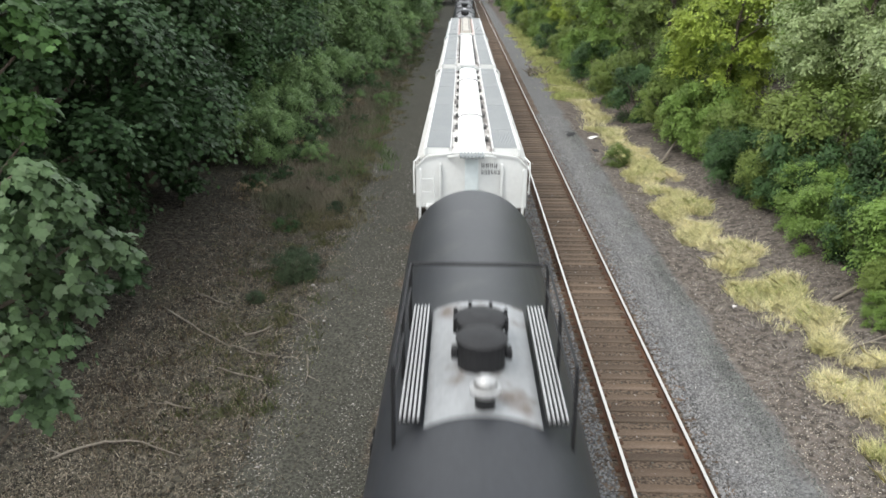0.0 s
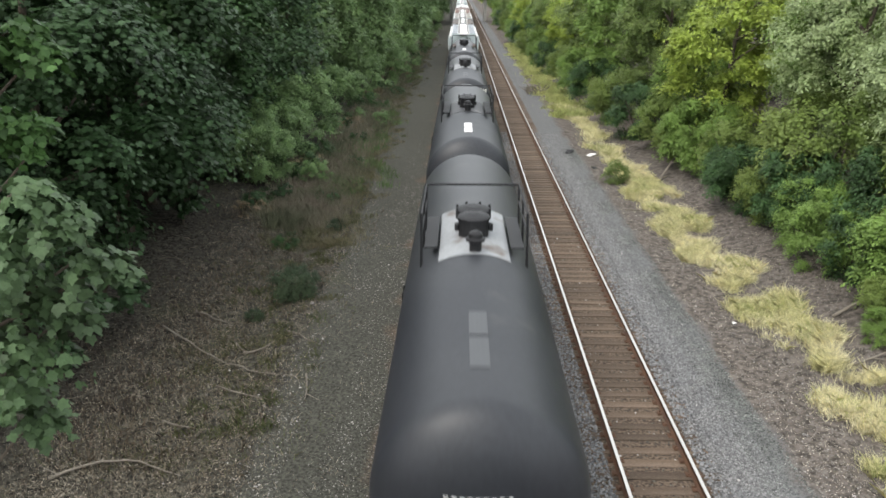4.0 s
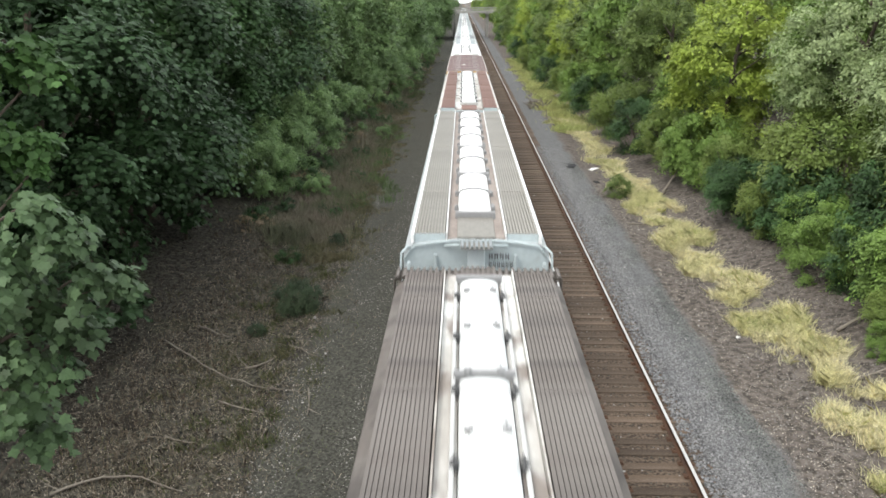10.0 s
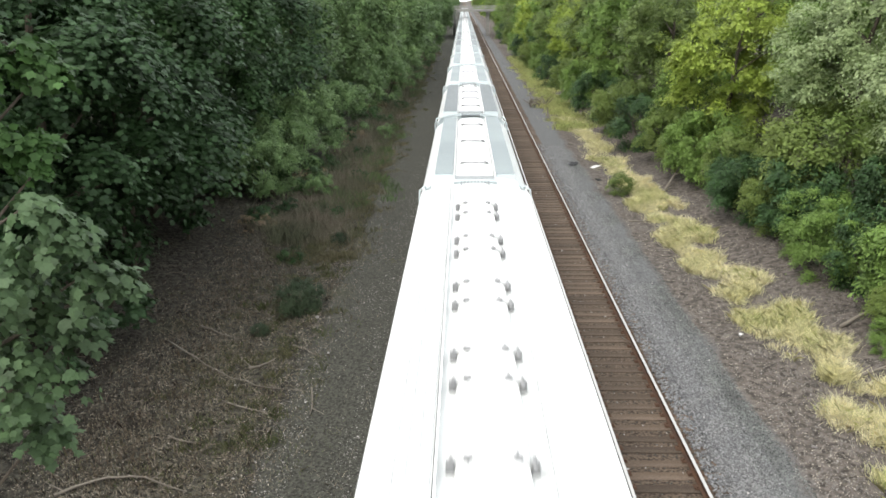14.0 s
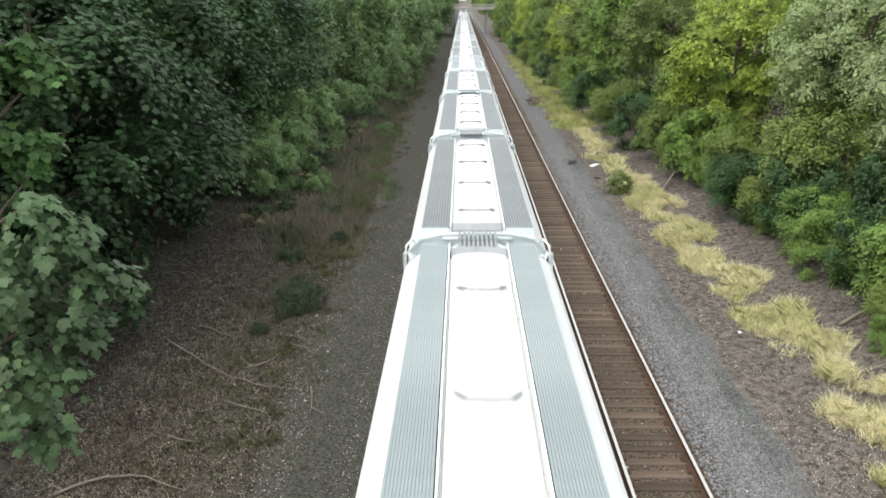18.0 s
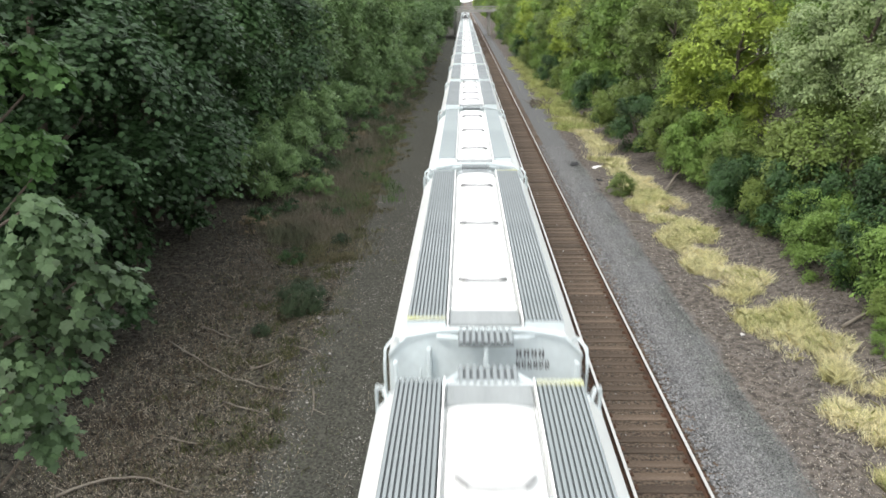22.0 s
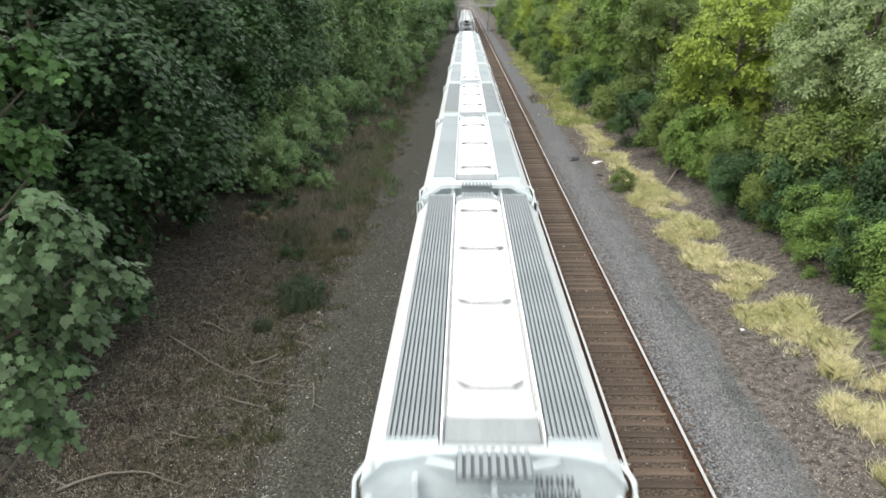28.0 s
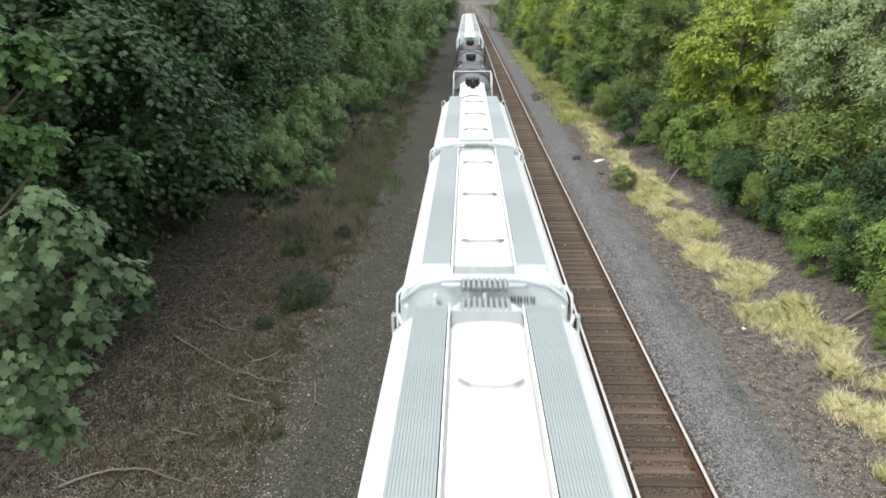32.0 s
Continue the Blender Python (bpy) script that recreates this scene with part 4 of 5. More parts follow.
TRAIN.append(hopper(57.7, 17.4, 18.6, "long grey hopper with dirty cream hatches and reddish stains", "grey_paint", "galv_mid", "slat_mid", "cream_hatch", trough=.43, b0=.68, b1=1.31, width=1.6, covers=1, straps=0, clamps=12, clamp_mat="gutter_brown", bays=3, edge="white_paint", slats=13, gutter="gutter_red", apron=(1.1, .5), knobs=12, joints=3))
TRAIN.append(tank_car(85.2, 15.7, 18.5, "black tank car with white paint round the manway", gratings=False, placard="placard_grey"))
TRAIN.append(tank_car(103.1, 15.7, 18.5, "black tank car with dark platform and faint grey stains", patch="tank_stain", gratings=True, grate="black_iron", placard="bar_white"))
TRAIN.append(tank_car(121.0, 15.7, 18.5, "black tank car with sprayed scrawl on its head", gratings=False, placard="placard_grey", graffiti=True))
TRAIN.append(tank_car(139.5, 15.7, 18.5, "black tank car with white rectangles on its top", patch=None, gratings=True, grate="rusty_grate", placard="bar_white", repaint=True))
TRAIN.append(hopper(150.5, 18.9, 19.2, "pale blue-grey hopper with white hatch and ribbed roof", "blotch_white", "galv_blue", "slat_blue", trough=.46, b0=.64, b1=1.24, width=1.6, covers=2, straps=0, clamps=9, bays=3, end_mat="pale_blue", slats=13, cross="galv_light", gutter="gutter_spill", apron=(1.3, .6), apron_mat="cream_hatch", edge="white_paint"))
TRAIN.append(hopper(170.9, 16.1, 19.0, "weathered brown hopper with a bright white hatch", "brown_roof", "brown_roof", "brown_roof", "hatch_dirty", fill=.42, trough=.36, b0=.66, b1=1.36, width=1.6, covers=4, straps=0, clamps=9, bays=3, slats=12, fascia=True, cross="brown_roof", gutter="gutter_spill", apron=(1.1, .5), apron_mat="brown_roof", seam="bar_grey", pipes=True, knobs=10, joints=5))
TRAIN.append(hopper(189.2, 19.2, 20.0, "tan-roofed hopper with four white hatch segments", "grey_paint", "tan_board", "slat_tan", trough=.42, b0=.68, b1=1.36, width=1.6, covers=4, straps=0, clamps=12, clamp_mat="bar_grey", bays=3, slats=10, end_mat="pale_blue", gutter="gutter_brown", apron=(1.6, .8), apron_mat="tan_board", seam="bar_grey", edge="hatch_white", bars=4, fill=.3, joints=3))
TRAIN.append(hopper(209.2, 19.3, 20.0, "rust-red hopper with a narrow white trough hatch", "streaked_white", "rust_red", "rust_red", "hatch_dirty", fill=.38, trough=.37, b0=.7, b1=1.34, width=1.6, covers=5, straps=0, clamps=10, bays=3, slats=13, end_mat="pale_blue", edge="dirty_white", gutter="gutter_spill", apron=(1.5, .7), apron_mat="rust_red", seam="bar_pale", pipes=True, joints=3))
TRAIN.append(box_car(229.4, 16.1, 16.8, "boxcar with dull maroon ribbed roof and yellow ends"))
TRAIN.append(hopper(247.0, 16.6, 17.6, "plain white hopper with paired hatch clamps", "white_paint", "white_paint", "hatch_white", trough=.44, b0=.66, b1=1.2, covers=6, straps=0, clamps=10, bays=3, slats=4, clamp_mat="bar_grey", paired=True))

# twenty-six short two-bay hoppers
NEAR = (264.5, 277.2, 290.5, 304.2, 316.6, 328.7, 341.6, 354.7, 368.0, 380.6, 393.4, 406.1, 418.9, 431.3, 443.9, 457.0, 469.5, 482.0, 494.4, 507.2, 519.2, 531.7, 544.5, 556.8, 569.7, 582.4)
STYLE = "LDLLLDDDLYYLDYYDDDDFYFLLLL"
SHORT = {}


def short_hopper(st, y0):
    """One of the four looks of the short hopper, its near running-board end close to y0."""
    if st == "D":
        return hopper(y0, 11.0, 12.75, "short white two-bay hopper with dark ribbed running boards", cross="slat_dark", slats=10, fill=.3, straps=4, b1=1.25, end_mat="end_grey")
    if st == "Y":
        return hopper(y0, 11.0, 12.75, "short white hopper with dark ribbed boards and yellow reflective strips", cross="slat_dark", slats=10, fill=.3, strap_at=(3.0, -.5, -4.0), b1=1.25, reflect=True, end_mat="end_grey")
    if st == "F":
        return hopper(y0, 11.0, 12.75, "short white hopper with pale boards and a framed end", board="galv_pale", slat="slat_pale", cross="slat_dark", slats=14, fill=.46, strap_at=(2.4, -1.2, -4.8), b1=1.22, end_mat="end_grey", framed=True)
    return hopper(y0 - .4, 11.4, 12.75, "short white two-bay hopper with pale grey-blue running boards", board="galv_pale", slat="slat_pale", cross="slat_dark", slats=14, fill=.46, strap_at=(2.9, -.7, -4.3), b1=1.17, end_mat="end_grey", hood=.42)


for y0, st in zip(NEAR, STYLE):
    if st not in SHORT:
        SHORT[st] = short_hopper(st, y0)
        TRAIN.append(SHORT[st])
    else:
        TRAIN.append(copy_thing(SHORT[st], pose(TRAIN_X, y0 + (5.3 if st == "L" else 5.5), RAIL_Z)))
TRAIN.append(tank_car(600.5, 14.8, 16.6, "black tank car with white top and white handrails", patch="white_paint", gratings=False, span=(-4.2, 2.4), rail_mat="white_paint"))
TRAIN.append(tank_car(618.3, 16.2, 17.6, "black tank car with white rectangles beside its dome", patch=None, gratings=False, spots=True))
TRAIN.append(tank_car(635.8, 16.2, 17.6, "black tank car with rust-stained platform", patch="rusty_grate", grate="rusty_grate", span=(-2.4, 2.4)))
for k in range(8):
    TRAIN.append(copy_thing(SHORT["D" if k % 3 else "L"], pose(TRAIN_X, 645.3 + 5.5 + k * 12.8, RAIL_Z)))


# ---- trees and undergrowth ----
def leaf_shapes(kind):
    if kind == "maple":
        pts = [(0, -.5), (.16, -.34), (.46, -.3), (.4, -.08), (.56, .16), (.26, .2), (.2, .34), (0, .6), (-.2, .34), (-.26, .2), (-.56, .16), (-.4, -.08), (-.46, -.3), (-.16, -.34)]
        return np.array(pts), True
    if kind == "lobed":
        pts = [(0, -.5), (.42, -.28), (.5, .16), (.16, .2), (0, .58), (-.16, .2), (-.5, .16), (-.42, -.28)]
        return np.array(pts), True
    if kind == "star":
        pts = [(0, -.5), (.13, -.3), (.45, -.3), (.3, -.03), (.56, .2), (.2, .22), (0, .6), (-.2, .22), (-.56, .2), (-.3, -.03), (-.45, -.3), (-.13, -.3)]
        return np.array(pts), True
    return np.array([(0, -.5), (.3, -.02), (0, .5), (-.3, -.02)]), False


def leaf_cloud(name, rng, centres, normals, size, kind, material, cup=.12, tips=None):
    """Leaves as small polygons of their own at the given places."""
    pts, fan = leaf_shapes(kind)
    n, k = len(centres), len(pts)
    nm = normals / (np.linalg.norm(normals, axis=1, keepdims=True) + 1e-9)
    rv = rng.normal(size=(n, 3))
    u = np.cross(nm if tips is None else tips, rv if tips is None else nm)
    u /= np.linalg.norm(u, axis=1, keepdims=True) + 1e-9
    v = np.cross(nm, u)
    s = size * rng.uniform(.65, 1.3, size=(n, 1, 1))
    loc = pts[None, :, 0:1] * u[:, None, :] + pts[None, :, 1:2] * v[:, None, :]
    dip = -cup * (np.abs(pts[:, 0]) * 1.6 + np.abs(pts[:, 1]) * .6)
    loc = loc + dip[None, :, None] * nm[:, None, :]
    vs = centres[:, None, :] + s * loc
    base = (np.arange(n) * k)[:, None]
    faces = base + np.arange(k)[None, :]
    return raw_mesh(name, vs.reshape(-1, 3), faces.ravel(), k, material)


def sprays(rng, centres, outs, radius, twigs, per, rise, droop, start=.22):
    """Leaf places, normals and tip directions on twigs that fan out of each bough."""
    n = len(centres)
    az = np.arctan2(outs[:, 1], outs[:, 0])[:, None] + rng.normal(size=(n, twigs)) * 1.25
    el = rng.uniform(rise[0], rise[1], (n, twigs))
    e = np.stack([np.cos(az) * np.cos(el), np.sin(az) * np.cos(el), np.sin(el)], 2)
    reach = radius[:, None, None] * rng.uniform(.55, 1.15, (n, twigs, 1))
    t = np.linspace(start, 1.0, per)[None, None, :] + rng.normal(size=(n, twigs, per)) * .05
    p = centres[:, None, None, :] + e[:, :, None, :] * (reach * t)[..., None]
    p[..., 2] -= droop * reach * t ** 2
    p += rng.normal(size=p.shape) * (radius[:, None, None, None] * .1)
    nn = e[:, :, None, :] * .75 + np.array([0, 0, .6]) + rng.normal(size=p.shape) * .25
    tip = e[:, :, None, :] * .8 + np.array([0, 0, -.5]) + rng.normal(size=p.shape) * .35
    return p.reshape(-1, 3), nn.reshape(-1, 3), tip.reshape(-1, 3)


def crown(seed, rx, ry, rz, boughs, leaves, size, kind, material, lobe=.3, hollow=.4, droop=.45, rise=(-.35, 1.15)):
    """A crown of leafy boughs: each bough a fan of leafy twigs, with dark gaps between and an uneven outline."""
    rng = np.random.default_rng(seed)
    d = rng.normal(size=(boughs, 3))
    d /= np.linalg.norm(d, axis=1, keepdims=True)
    d[:, 2] = np.abs(d[:, 2]) * np.where(rng.uniform(size=boughs) < .56, 1, -1)
    rad = hollow + (1 - hollow) * rng.uniform(0, 1, size=(boughs, 1)) ** .6
    c = d * rad * np.array([rx, ry, rz])
    rb = lobe * rx * rng.uniform(.6, 1.4, boughs)
    per = 9
    p, nn, tips = sprays(rng, c, d, rb, max(4, leaves // per), per, rise, droop, .4)
    return leaf_cloud("crown", rng, p, nn, size, kind, material, tips=tips)


def trunk_mesh(seed, height, r, lean=.3):
    rnd = random.Random(seed)
    bm = B()
    pts = []
    n = 7
    for i in range(n + 1):
        t = i / n
        pts.append(Vector((lean * t * t * 2 + rnd.uniform(-.06, .06), rnd.uniform(-.1, .1), -.4 + t * height)))
    rings = []
    for i, p in enumerate(pts):
        rr = r * (1 - .75 * i / n) * (1.5 if i == 0 else 1)
        rings.append([bm.verts.new(p + Vector((rr * math.cos(a * math.pi / 4), rr * math.sin(a * math.pi / 4), 0))) for a in range(8)])
    for a, b in zip(rings, rings[1:]):
        for i in range(8):
            bm.faces.new((a[i], a[(i + 1) % 8], b[(i + 1) % 8], b[i]))
    bm.faces.new(list(reversed(rings[0])))
    bm.faces.new(rings[-1])
    return bm, pts


def on_ground(x, y, turn=0, scale=1.0):
    m = pose(x, y, ground_z(x, y) - .03, 0, 0, turn)
    return m


def tree(name, label, seed, at, height, rx, rz, material, kind="maple", size=.22, clumps=420, leaves=16, low=.35, spread=.6, group="", category="tree", droop=.45, rise=(-.35, 1.15)):
    """A tapered trunk with limbs and a crown; low: where the crown's middle stands, as a share of the height."""
    root = new(name)
    root.matrix_basis = at
    bm, pts = trunk_mesh(seed, height * .85, .05 + height * .016)
    part("trunk", bm, "bark", root)
    rnd = random.Random(seed + 1)
    for i in range(6):
        a = rnd.uniform(0, 6.28)
        p = pts[2 + i % 5]
        q = p + Vector((math.cos(a) * rx * .45, math.sin(a) * rx * .45, rnd.uniform(.6, 2.0)))
        part("limb", rod(B(), p, q, .07 + height * .003, 6, .02), "bark", root)
    ob = new("crown", crown(seed, rx, rx, rz, clumps, leaves, size, kind, material, spread, droop=droop, rise=rise))
    ob.parent = root
    ob.location = (0.2, 0, height * low + rz * .45)
    return tagged(root, label, category, group=group)


def bough_tree(name, label, seed, foot, height, boughs, material, kind, size, twigs, per, group="", rise=(-.5, .55), droop=.5):
    """A young tree whose leafy boughs reach out at given places (x, y, z, radius)."""
    root = new(name)
    root.matrix_basis = on_ground(*foot)
    o = root.matrix_basis.translation
    bm, pts = trunk_mesh(seed, height, .05 + height * .008, .1)
    part("trunk", bm, "bark", root)
    rng = np.random.default_rng(seed)
    c = np.array([(x - o.x, y - o.y, z - o.z) for x, y, z, r in boughs])
    for q in c:
        k = min(max(int((q[2] - .5) / height * 7), 1), 7)
        part("limb", rod(B(), pts[k], tuple(q), .035, 6, .012), "bark", root)
    outs = c - np.array([0, 0, height * .7])
    p, nn, tips = sprays(rng, c, outs, np.array([b[3] for b in boughs]), twigs, per, rise, droop)
    ob = new("crown", leaf_cloud("crown", rng, p, nn, size, kind, material, .16, tips))
    ob.parent = root
    return tagged(root, label, "tree", group=group)


def shrub(name, label, seed, at, rx, rz, material, size=.16, clumps=150, leaves=14, kind="oval", spread=.4, group="undergrowth"):
    root = new(name)
    root.matrix_basis = at
    rnd = random.Random(seed)
    for i in range(5):
        a = rnd.uniform(0, 6.28)
        part("stem", rod(B(), (rnd.uniform(-.2, .2), rnd.uniform(-.2, .2), -.2), (math.cos(a) * rx * .6, math.sin(a) * rx * .6, rz * 1.2), .015 + .01 * rx, 5, .01), "bark", root)
    ob = new("foliage", crown(seed, rx, rx, rz, clumps, leaves, size, kind, material, spread, hollow=.5))
    ob.parent = root
    ob.location = (0, 0, rz * .85)
    return tagged(root, label, "shrub", group=group)


def scaled_copy(ob, x, y, turn, s):
    c = copy_thing(ob, pose(x, y, ground_z(x, y) - .03, 0, 0, turn))
    c.scale = (s, s, s)
    return c


# left woods: dark maples, the nearer ones with finer leaves
G = "trees along the cutting"
L1 = tree("maple_tree", "tall dark green maple with layered broad leaves", 21, on_ground(-13.4, 22.5, 20), 13.0, 3.9, 5.6, "leaf_dark", "star", .2, 60, 396, .3, .37, G, droop=.7, rise=(-.3, 1.2))
L2 = tree("maple_tree", "tall deep green maple with dense foliage", 22, on_ground(-13.6, 30.5, 80), 12.5, 3.9, 5.4, "leaf_maple", "star", .2, 60, 396, .3, .37, G, droop=.7, rise=(-.3, 1.2))
L3 = tree("maple_tree", "dark green broadleaf tree in shade", 23, on_ground(-15.6, 15.0, 140), 14.0, 4.4, 6.2, "leaf_dark", "star", .2, 60, 396, .33, .37, G, droop=.7, rise=(-.3, 1.2))
# farther trees: leaf colours lightened to stand in for distant haze
F1 = tree("maple_tree", "green maple standing in dense woods", 24, on_ground(-13.0, 56, 0), 13, 4.0, 5.8, "leaf_wood", "oval", .26, 100, 270, .3, .3, G)
F2 = tree("maple_tree", "deep green maple standing in dense woods", 25, on_ground(-12.2, 65, 0), 13, 4.0, 5.8, "leaf_wood", "oval", .26, 100, 270, .3, .3, G)
F3 = tree("maple_tree", "fresh green broadleaf tree in the woods", 26, on_ground(-10.6, 83, 0), 12, 3.7, 5.4, "leaf_fresh", "oval", .26, 100, 270, .3, .3, G)
rnd = random.Random(77)
for i, (x, y) in enumerate([(-13.2, 27.2), (-13.2, 38.5), (-13.4, 47.5), (-19.5, 19), (-19.5, 27), (-19, 36), (-17.8, 8.5)]):
    scaled_copy((L1, L2, L3)[i % 3], x + rnd.uniform(-.4, .4), y + rnd.uniform(-.8, .8), rnd.uniform(0, 360), rnd.uniform(.92, 1.1))
spots = [(-11.0, 74), (-10.2, 93), (-9.8, 104), (-9.6, 116), (-9.6, 129), (-9.6, 143), (-9.6, 158), (-9.8, 174), (-9.8, 190), (-9.8, 205), (-9.8, 224), (-9.6, 240), (-9.6, 258), (-9.4, 280), (-9.2, 305), (-9, 335), (-9, 365), (-9, 400), (-8.6, 440), (-8.6, 490), (-8.4, 550), (-8.4, 620), (-8.4, 700), (-8.4, 800), (-15, 320), (-15, 380), (-15, 460), (-15, 560), (-7.2, 197), (-7.0, 207),
         (-18.5, 46), (-18.5, 57), (-18, 69), (-17, 82), (-16.5, 97), (-16, 115), (-16, 135), (-16, 158), (-16, 182), (-17, 205), (-16, 235), (-16, 270), (-26, 14), (-26, 25), (-25.5, 38), (-25, 54), (-25, 74), (-24, 100), (-24, 135), (-24, 175), (-24, 215)]
for i, (x, y) in enumerate(spots):
    scaled_copy((F1, F2, F3, F2, F1)[i % 5], x + rnd.uniform(-.5, .5), y + rnd.uniform(-1.5, 1.5), rnd.uniform(0, 360), rnd.uniform(.9, 1.15))

# the young maple beside the bridge
bough_tree("young_maple", "young light green maple with large lobed leaves", 31, (-5.9, 6.2), 7.4,
           [(-4.15, 6.6, 7.9, .42), (-3.95, 6.7, 7.62, .42), (-4.4, 6.4, 7.5, .55), (-3.72, 6.7, 7.2, .42), (-3.5, 6.8, 7.1, .26), (-4.3, 6.6, 6.9, .6),
            (-4.5, 6.5, 6.35, .62), (-4.02, 6.8, 6.6, .36), (-4.7, 6.6, 5.75, .5), (-4.6, 6.7, 5.3, .36), (-4.9, 6.3, 7.2, .7), (-4.95, 6.4, 6.5, .7)],
           "leaf_near", "maple", .11, 22, 11, G)
bough_tree("young_maple", "tall young maple with yellow-green lobed leaves", 36, (-7.4, 8.8), 8.6,
           [(-5.75, 9.0, 9.15, .5), (-5.35, 9.1, 9.25, .38), (-6.0, 8.9, 9.4, .55), (-5.1, 9.1, 9.0, .34), (-6.2, 9.0, 8.9, .5), (-5.8, 9.0, 8.2, .4), (-5.45, 9.1, 8.1, .34), (-6.0, 9.0, 7.95, .42), (-5.4, 9.0, 7.75, .16)],
           "leaf_bright", "maple", .125, 24, 10, G)
mid_maple = tree("young_maple", "young shaded maple low on the bank", 32, on_ground(-10.4, 18.9, 10), 3.0, 1.1, 1.0, "leaf_dark", "star", .17, 26, 90, .36, .4, G)
scaled_copy(mid_maple, -10.1, 16.3, 100, .45)
for x, y, k in ((-11.4, 28.6, .75), (-9.3, 31.6, .38), (-8.3, 33.4, .35), (-11.9, 24.6, .6)):
    scaled_copy(mid_maple, x, y, 40 * y, k)

# lighter shrubs at the foot of the left woods
S1 = shrub("shrub", "light green leafy shrub at the wood's edge", 41, on_ground(-10.3, 46, 0), 2.6, 2.6, "leaf_edge", .14, 60, 300, "oval", .3)
S2 = shrub("shrub", "low dull green bramble over brown stalks", 42, on_ground(-9.0, 38.5, 0), 1.5, .9, "leaf_maple", .11, 34, 150, "oval", .36)
for i, (x, y, s) in enumerate([(-10.6, 47.5, .8), (-9.4, 32, .4), (-10.2, 41, .8), (-9.2, 44, .4), (-10.0, 37, .6), (-9.2, 33, .4), (-10.8, 36, .7), (-8.4, 43, .6), (-9.6, 56, .9), (-8.6, 52, .7), (-8.8, 66, .9), (-8.3, 62, .8), (-8.0, 76, 1.0), (-7.6, 72, .7), (-7.4, 90, 1.0), (-7.2, 105, 1.0), (-7.2, 122, 1.1), (-7.2, 140, 1.2), (-7.2, 165, 1.2), (-7.2, 190, 1.3)] ):
    scaled_copy((S1, S2)[i % 2], x, y, i * 77, s)
S3 = shrub("shrub", "dark shaded shrub deep in the woods", 44, on_ground(-15.2, 27.5, 0), 2.2, 2.0, "leaf_dark", .18, 44, 150, "oval", .32)
for i, (x, y, s) in enumerate([(-13.2, 18.5, 1), (-14.5, 22, 1.3), (-15.5, 29, 1.3), (-13.6, 34.5, 1.0), (-15, 39, 1.4), (-13, 43, 1.1), (-15, 50, 1.4), (-12.6, 13.5, 1.0), (-15.8, 17.6, 1.4), (-18, 24, 1.6), (-18, 33, 1.6), (-12.3, 52, 1.1), (-12, 60, 1.2), (-18, 12, 1.5), (-17, 43, 1.6)] ):
    scaled_copy(S3, x, y, i * 47, s)
S4 = shrub("dead_bramble", "tangled brown dead bramble at the wood's edge", 45, on_ground(-8.4, 39, 0), 1.2, .6, "dead_leaf", .07, 20, 120, "oval", .3)
for i, (x, y, s) in enumerate([(-7.9, 52, .9), (-7.6, 66, 1.0), (-7.2, 84, 1.1), (-9.2, 31, .7)]):
    scaled_copy(S4, x, y, i * 67, s)
B1 = shrub("small_bush", "small round dark green bush on gravel", 43, on_ground(-5.35, 22.2, 0), .72, .55, "leaf_bush", .05, 46, 270, spread=.5)
scaled_copy(B1, -6.3, 20.4, 60, .35)
scaled_copy(B1, -5.2, 29, 120, .5)
for i, (x, y, s) in enumerate([(-6.8, 27, .35), (-6.2, 33, .4), (-7.4, 36.5, .5), (-6.0, 41, .35), (-6.6, 47, .45), (-5.8, 54, .4), (-6.5, 61, .5), (-5.9, 70, .5), (-6.2, 82, .6), (-5.9, 96, .6), (-6.0, 114, .7), (-6.0, 135, .8)]):
    scaled_copy((S2, S1)[i % 3 == 2], x, y, i * 83, s * (1 if i % 3 != 2 else .6))

# right woods: mixed greens over low shrubs
R1 = tree("broadleaf_tree", "bright yellow-green broadleaf tree", 51, on_ground(14.4, 41, 0), 10.0, 3.2, 4.4, "leaf_lime", "oval", .17, 100, 432, .3, .28, G, droop=.25, rise=(-.2, 1.35))
R2 = tree("broadleaf_tree", "mid green broadleaf tree with fine leaves", 52, on_ground(18.4, 36, 0), 10, 3.5, 4.6, "leaf_mid", "oval", .15, 130, 440, .3, .26, G, droop=.25, rise=(-.2, 1.3))
R3 = tree("willow_tree", "grey-green willow with fine drooping leaves", 53, on_ground(16.6, 32, 0), 10.5, 3.2, 4.8, "leaf_grey", "oval", .12, 130, 484, .32, .25, G, droop=.5, rise=(-.3, 1.2))
R4 = tree("broadleaf_tree", "dark olive broadleaf tree", 54, on_ground(13.6, 51, 0), 11.0, 3.4, 4.8, "leaf_olive", "oval", .15, 130, 440, .3, .26, G, droop=.25, rise=(-.2, 1.3))
Q1 = tree("broadleaf_tree", "mid green broadleaf tree in the woods", 55, on_ground(13.0, 62, 0), 11, 3.5, 5.0, "leaf_mid", "oval", .19, 130, 330, .3, .26, G, droop=.25, rise=(-.2, 1.3))
Q2 = tree("broadleaf_tree", "olive broadleaf tree in the woods", 56, on_ground(12.6, 72, 0), 11, 3.5, 5.0, "leaf_olive", "oval", .19, 130, 330, .3, .26, G, droop=.25, rise=(-.2, 1.3))
Q3 = tree("broadleaf_tree", "yellow-green broadleaf tree in the woods", 57, on_ground(12.4, 83, 0), 10.5, 3.3, 4.8, "leaf_lime", "oval", .19, 130, 330, .3, .26, G, droop=.25, rise=(-.2, 1.3))
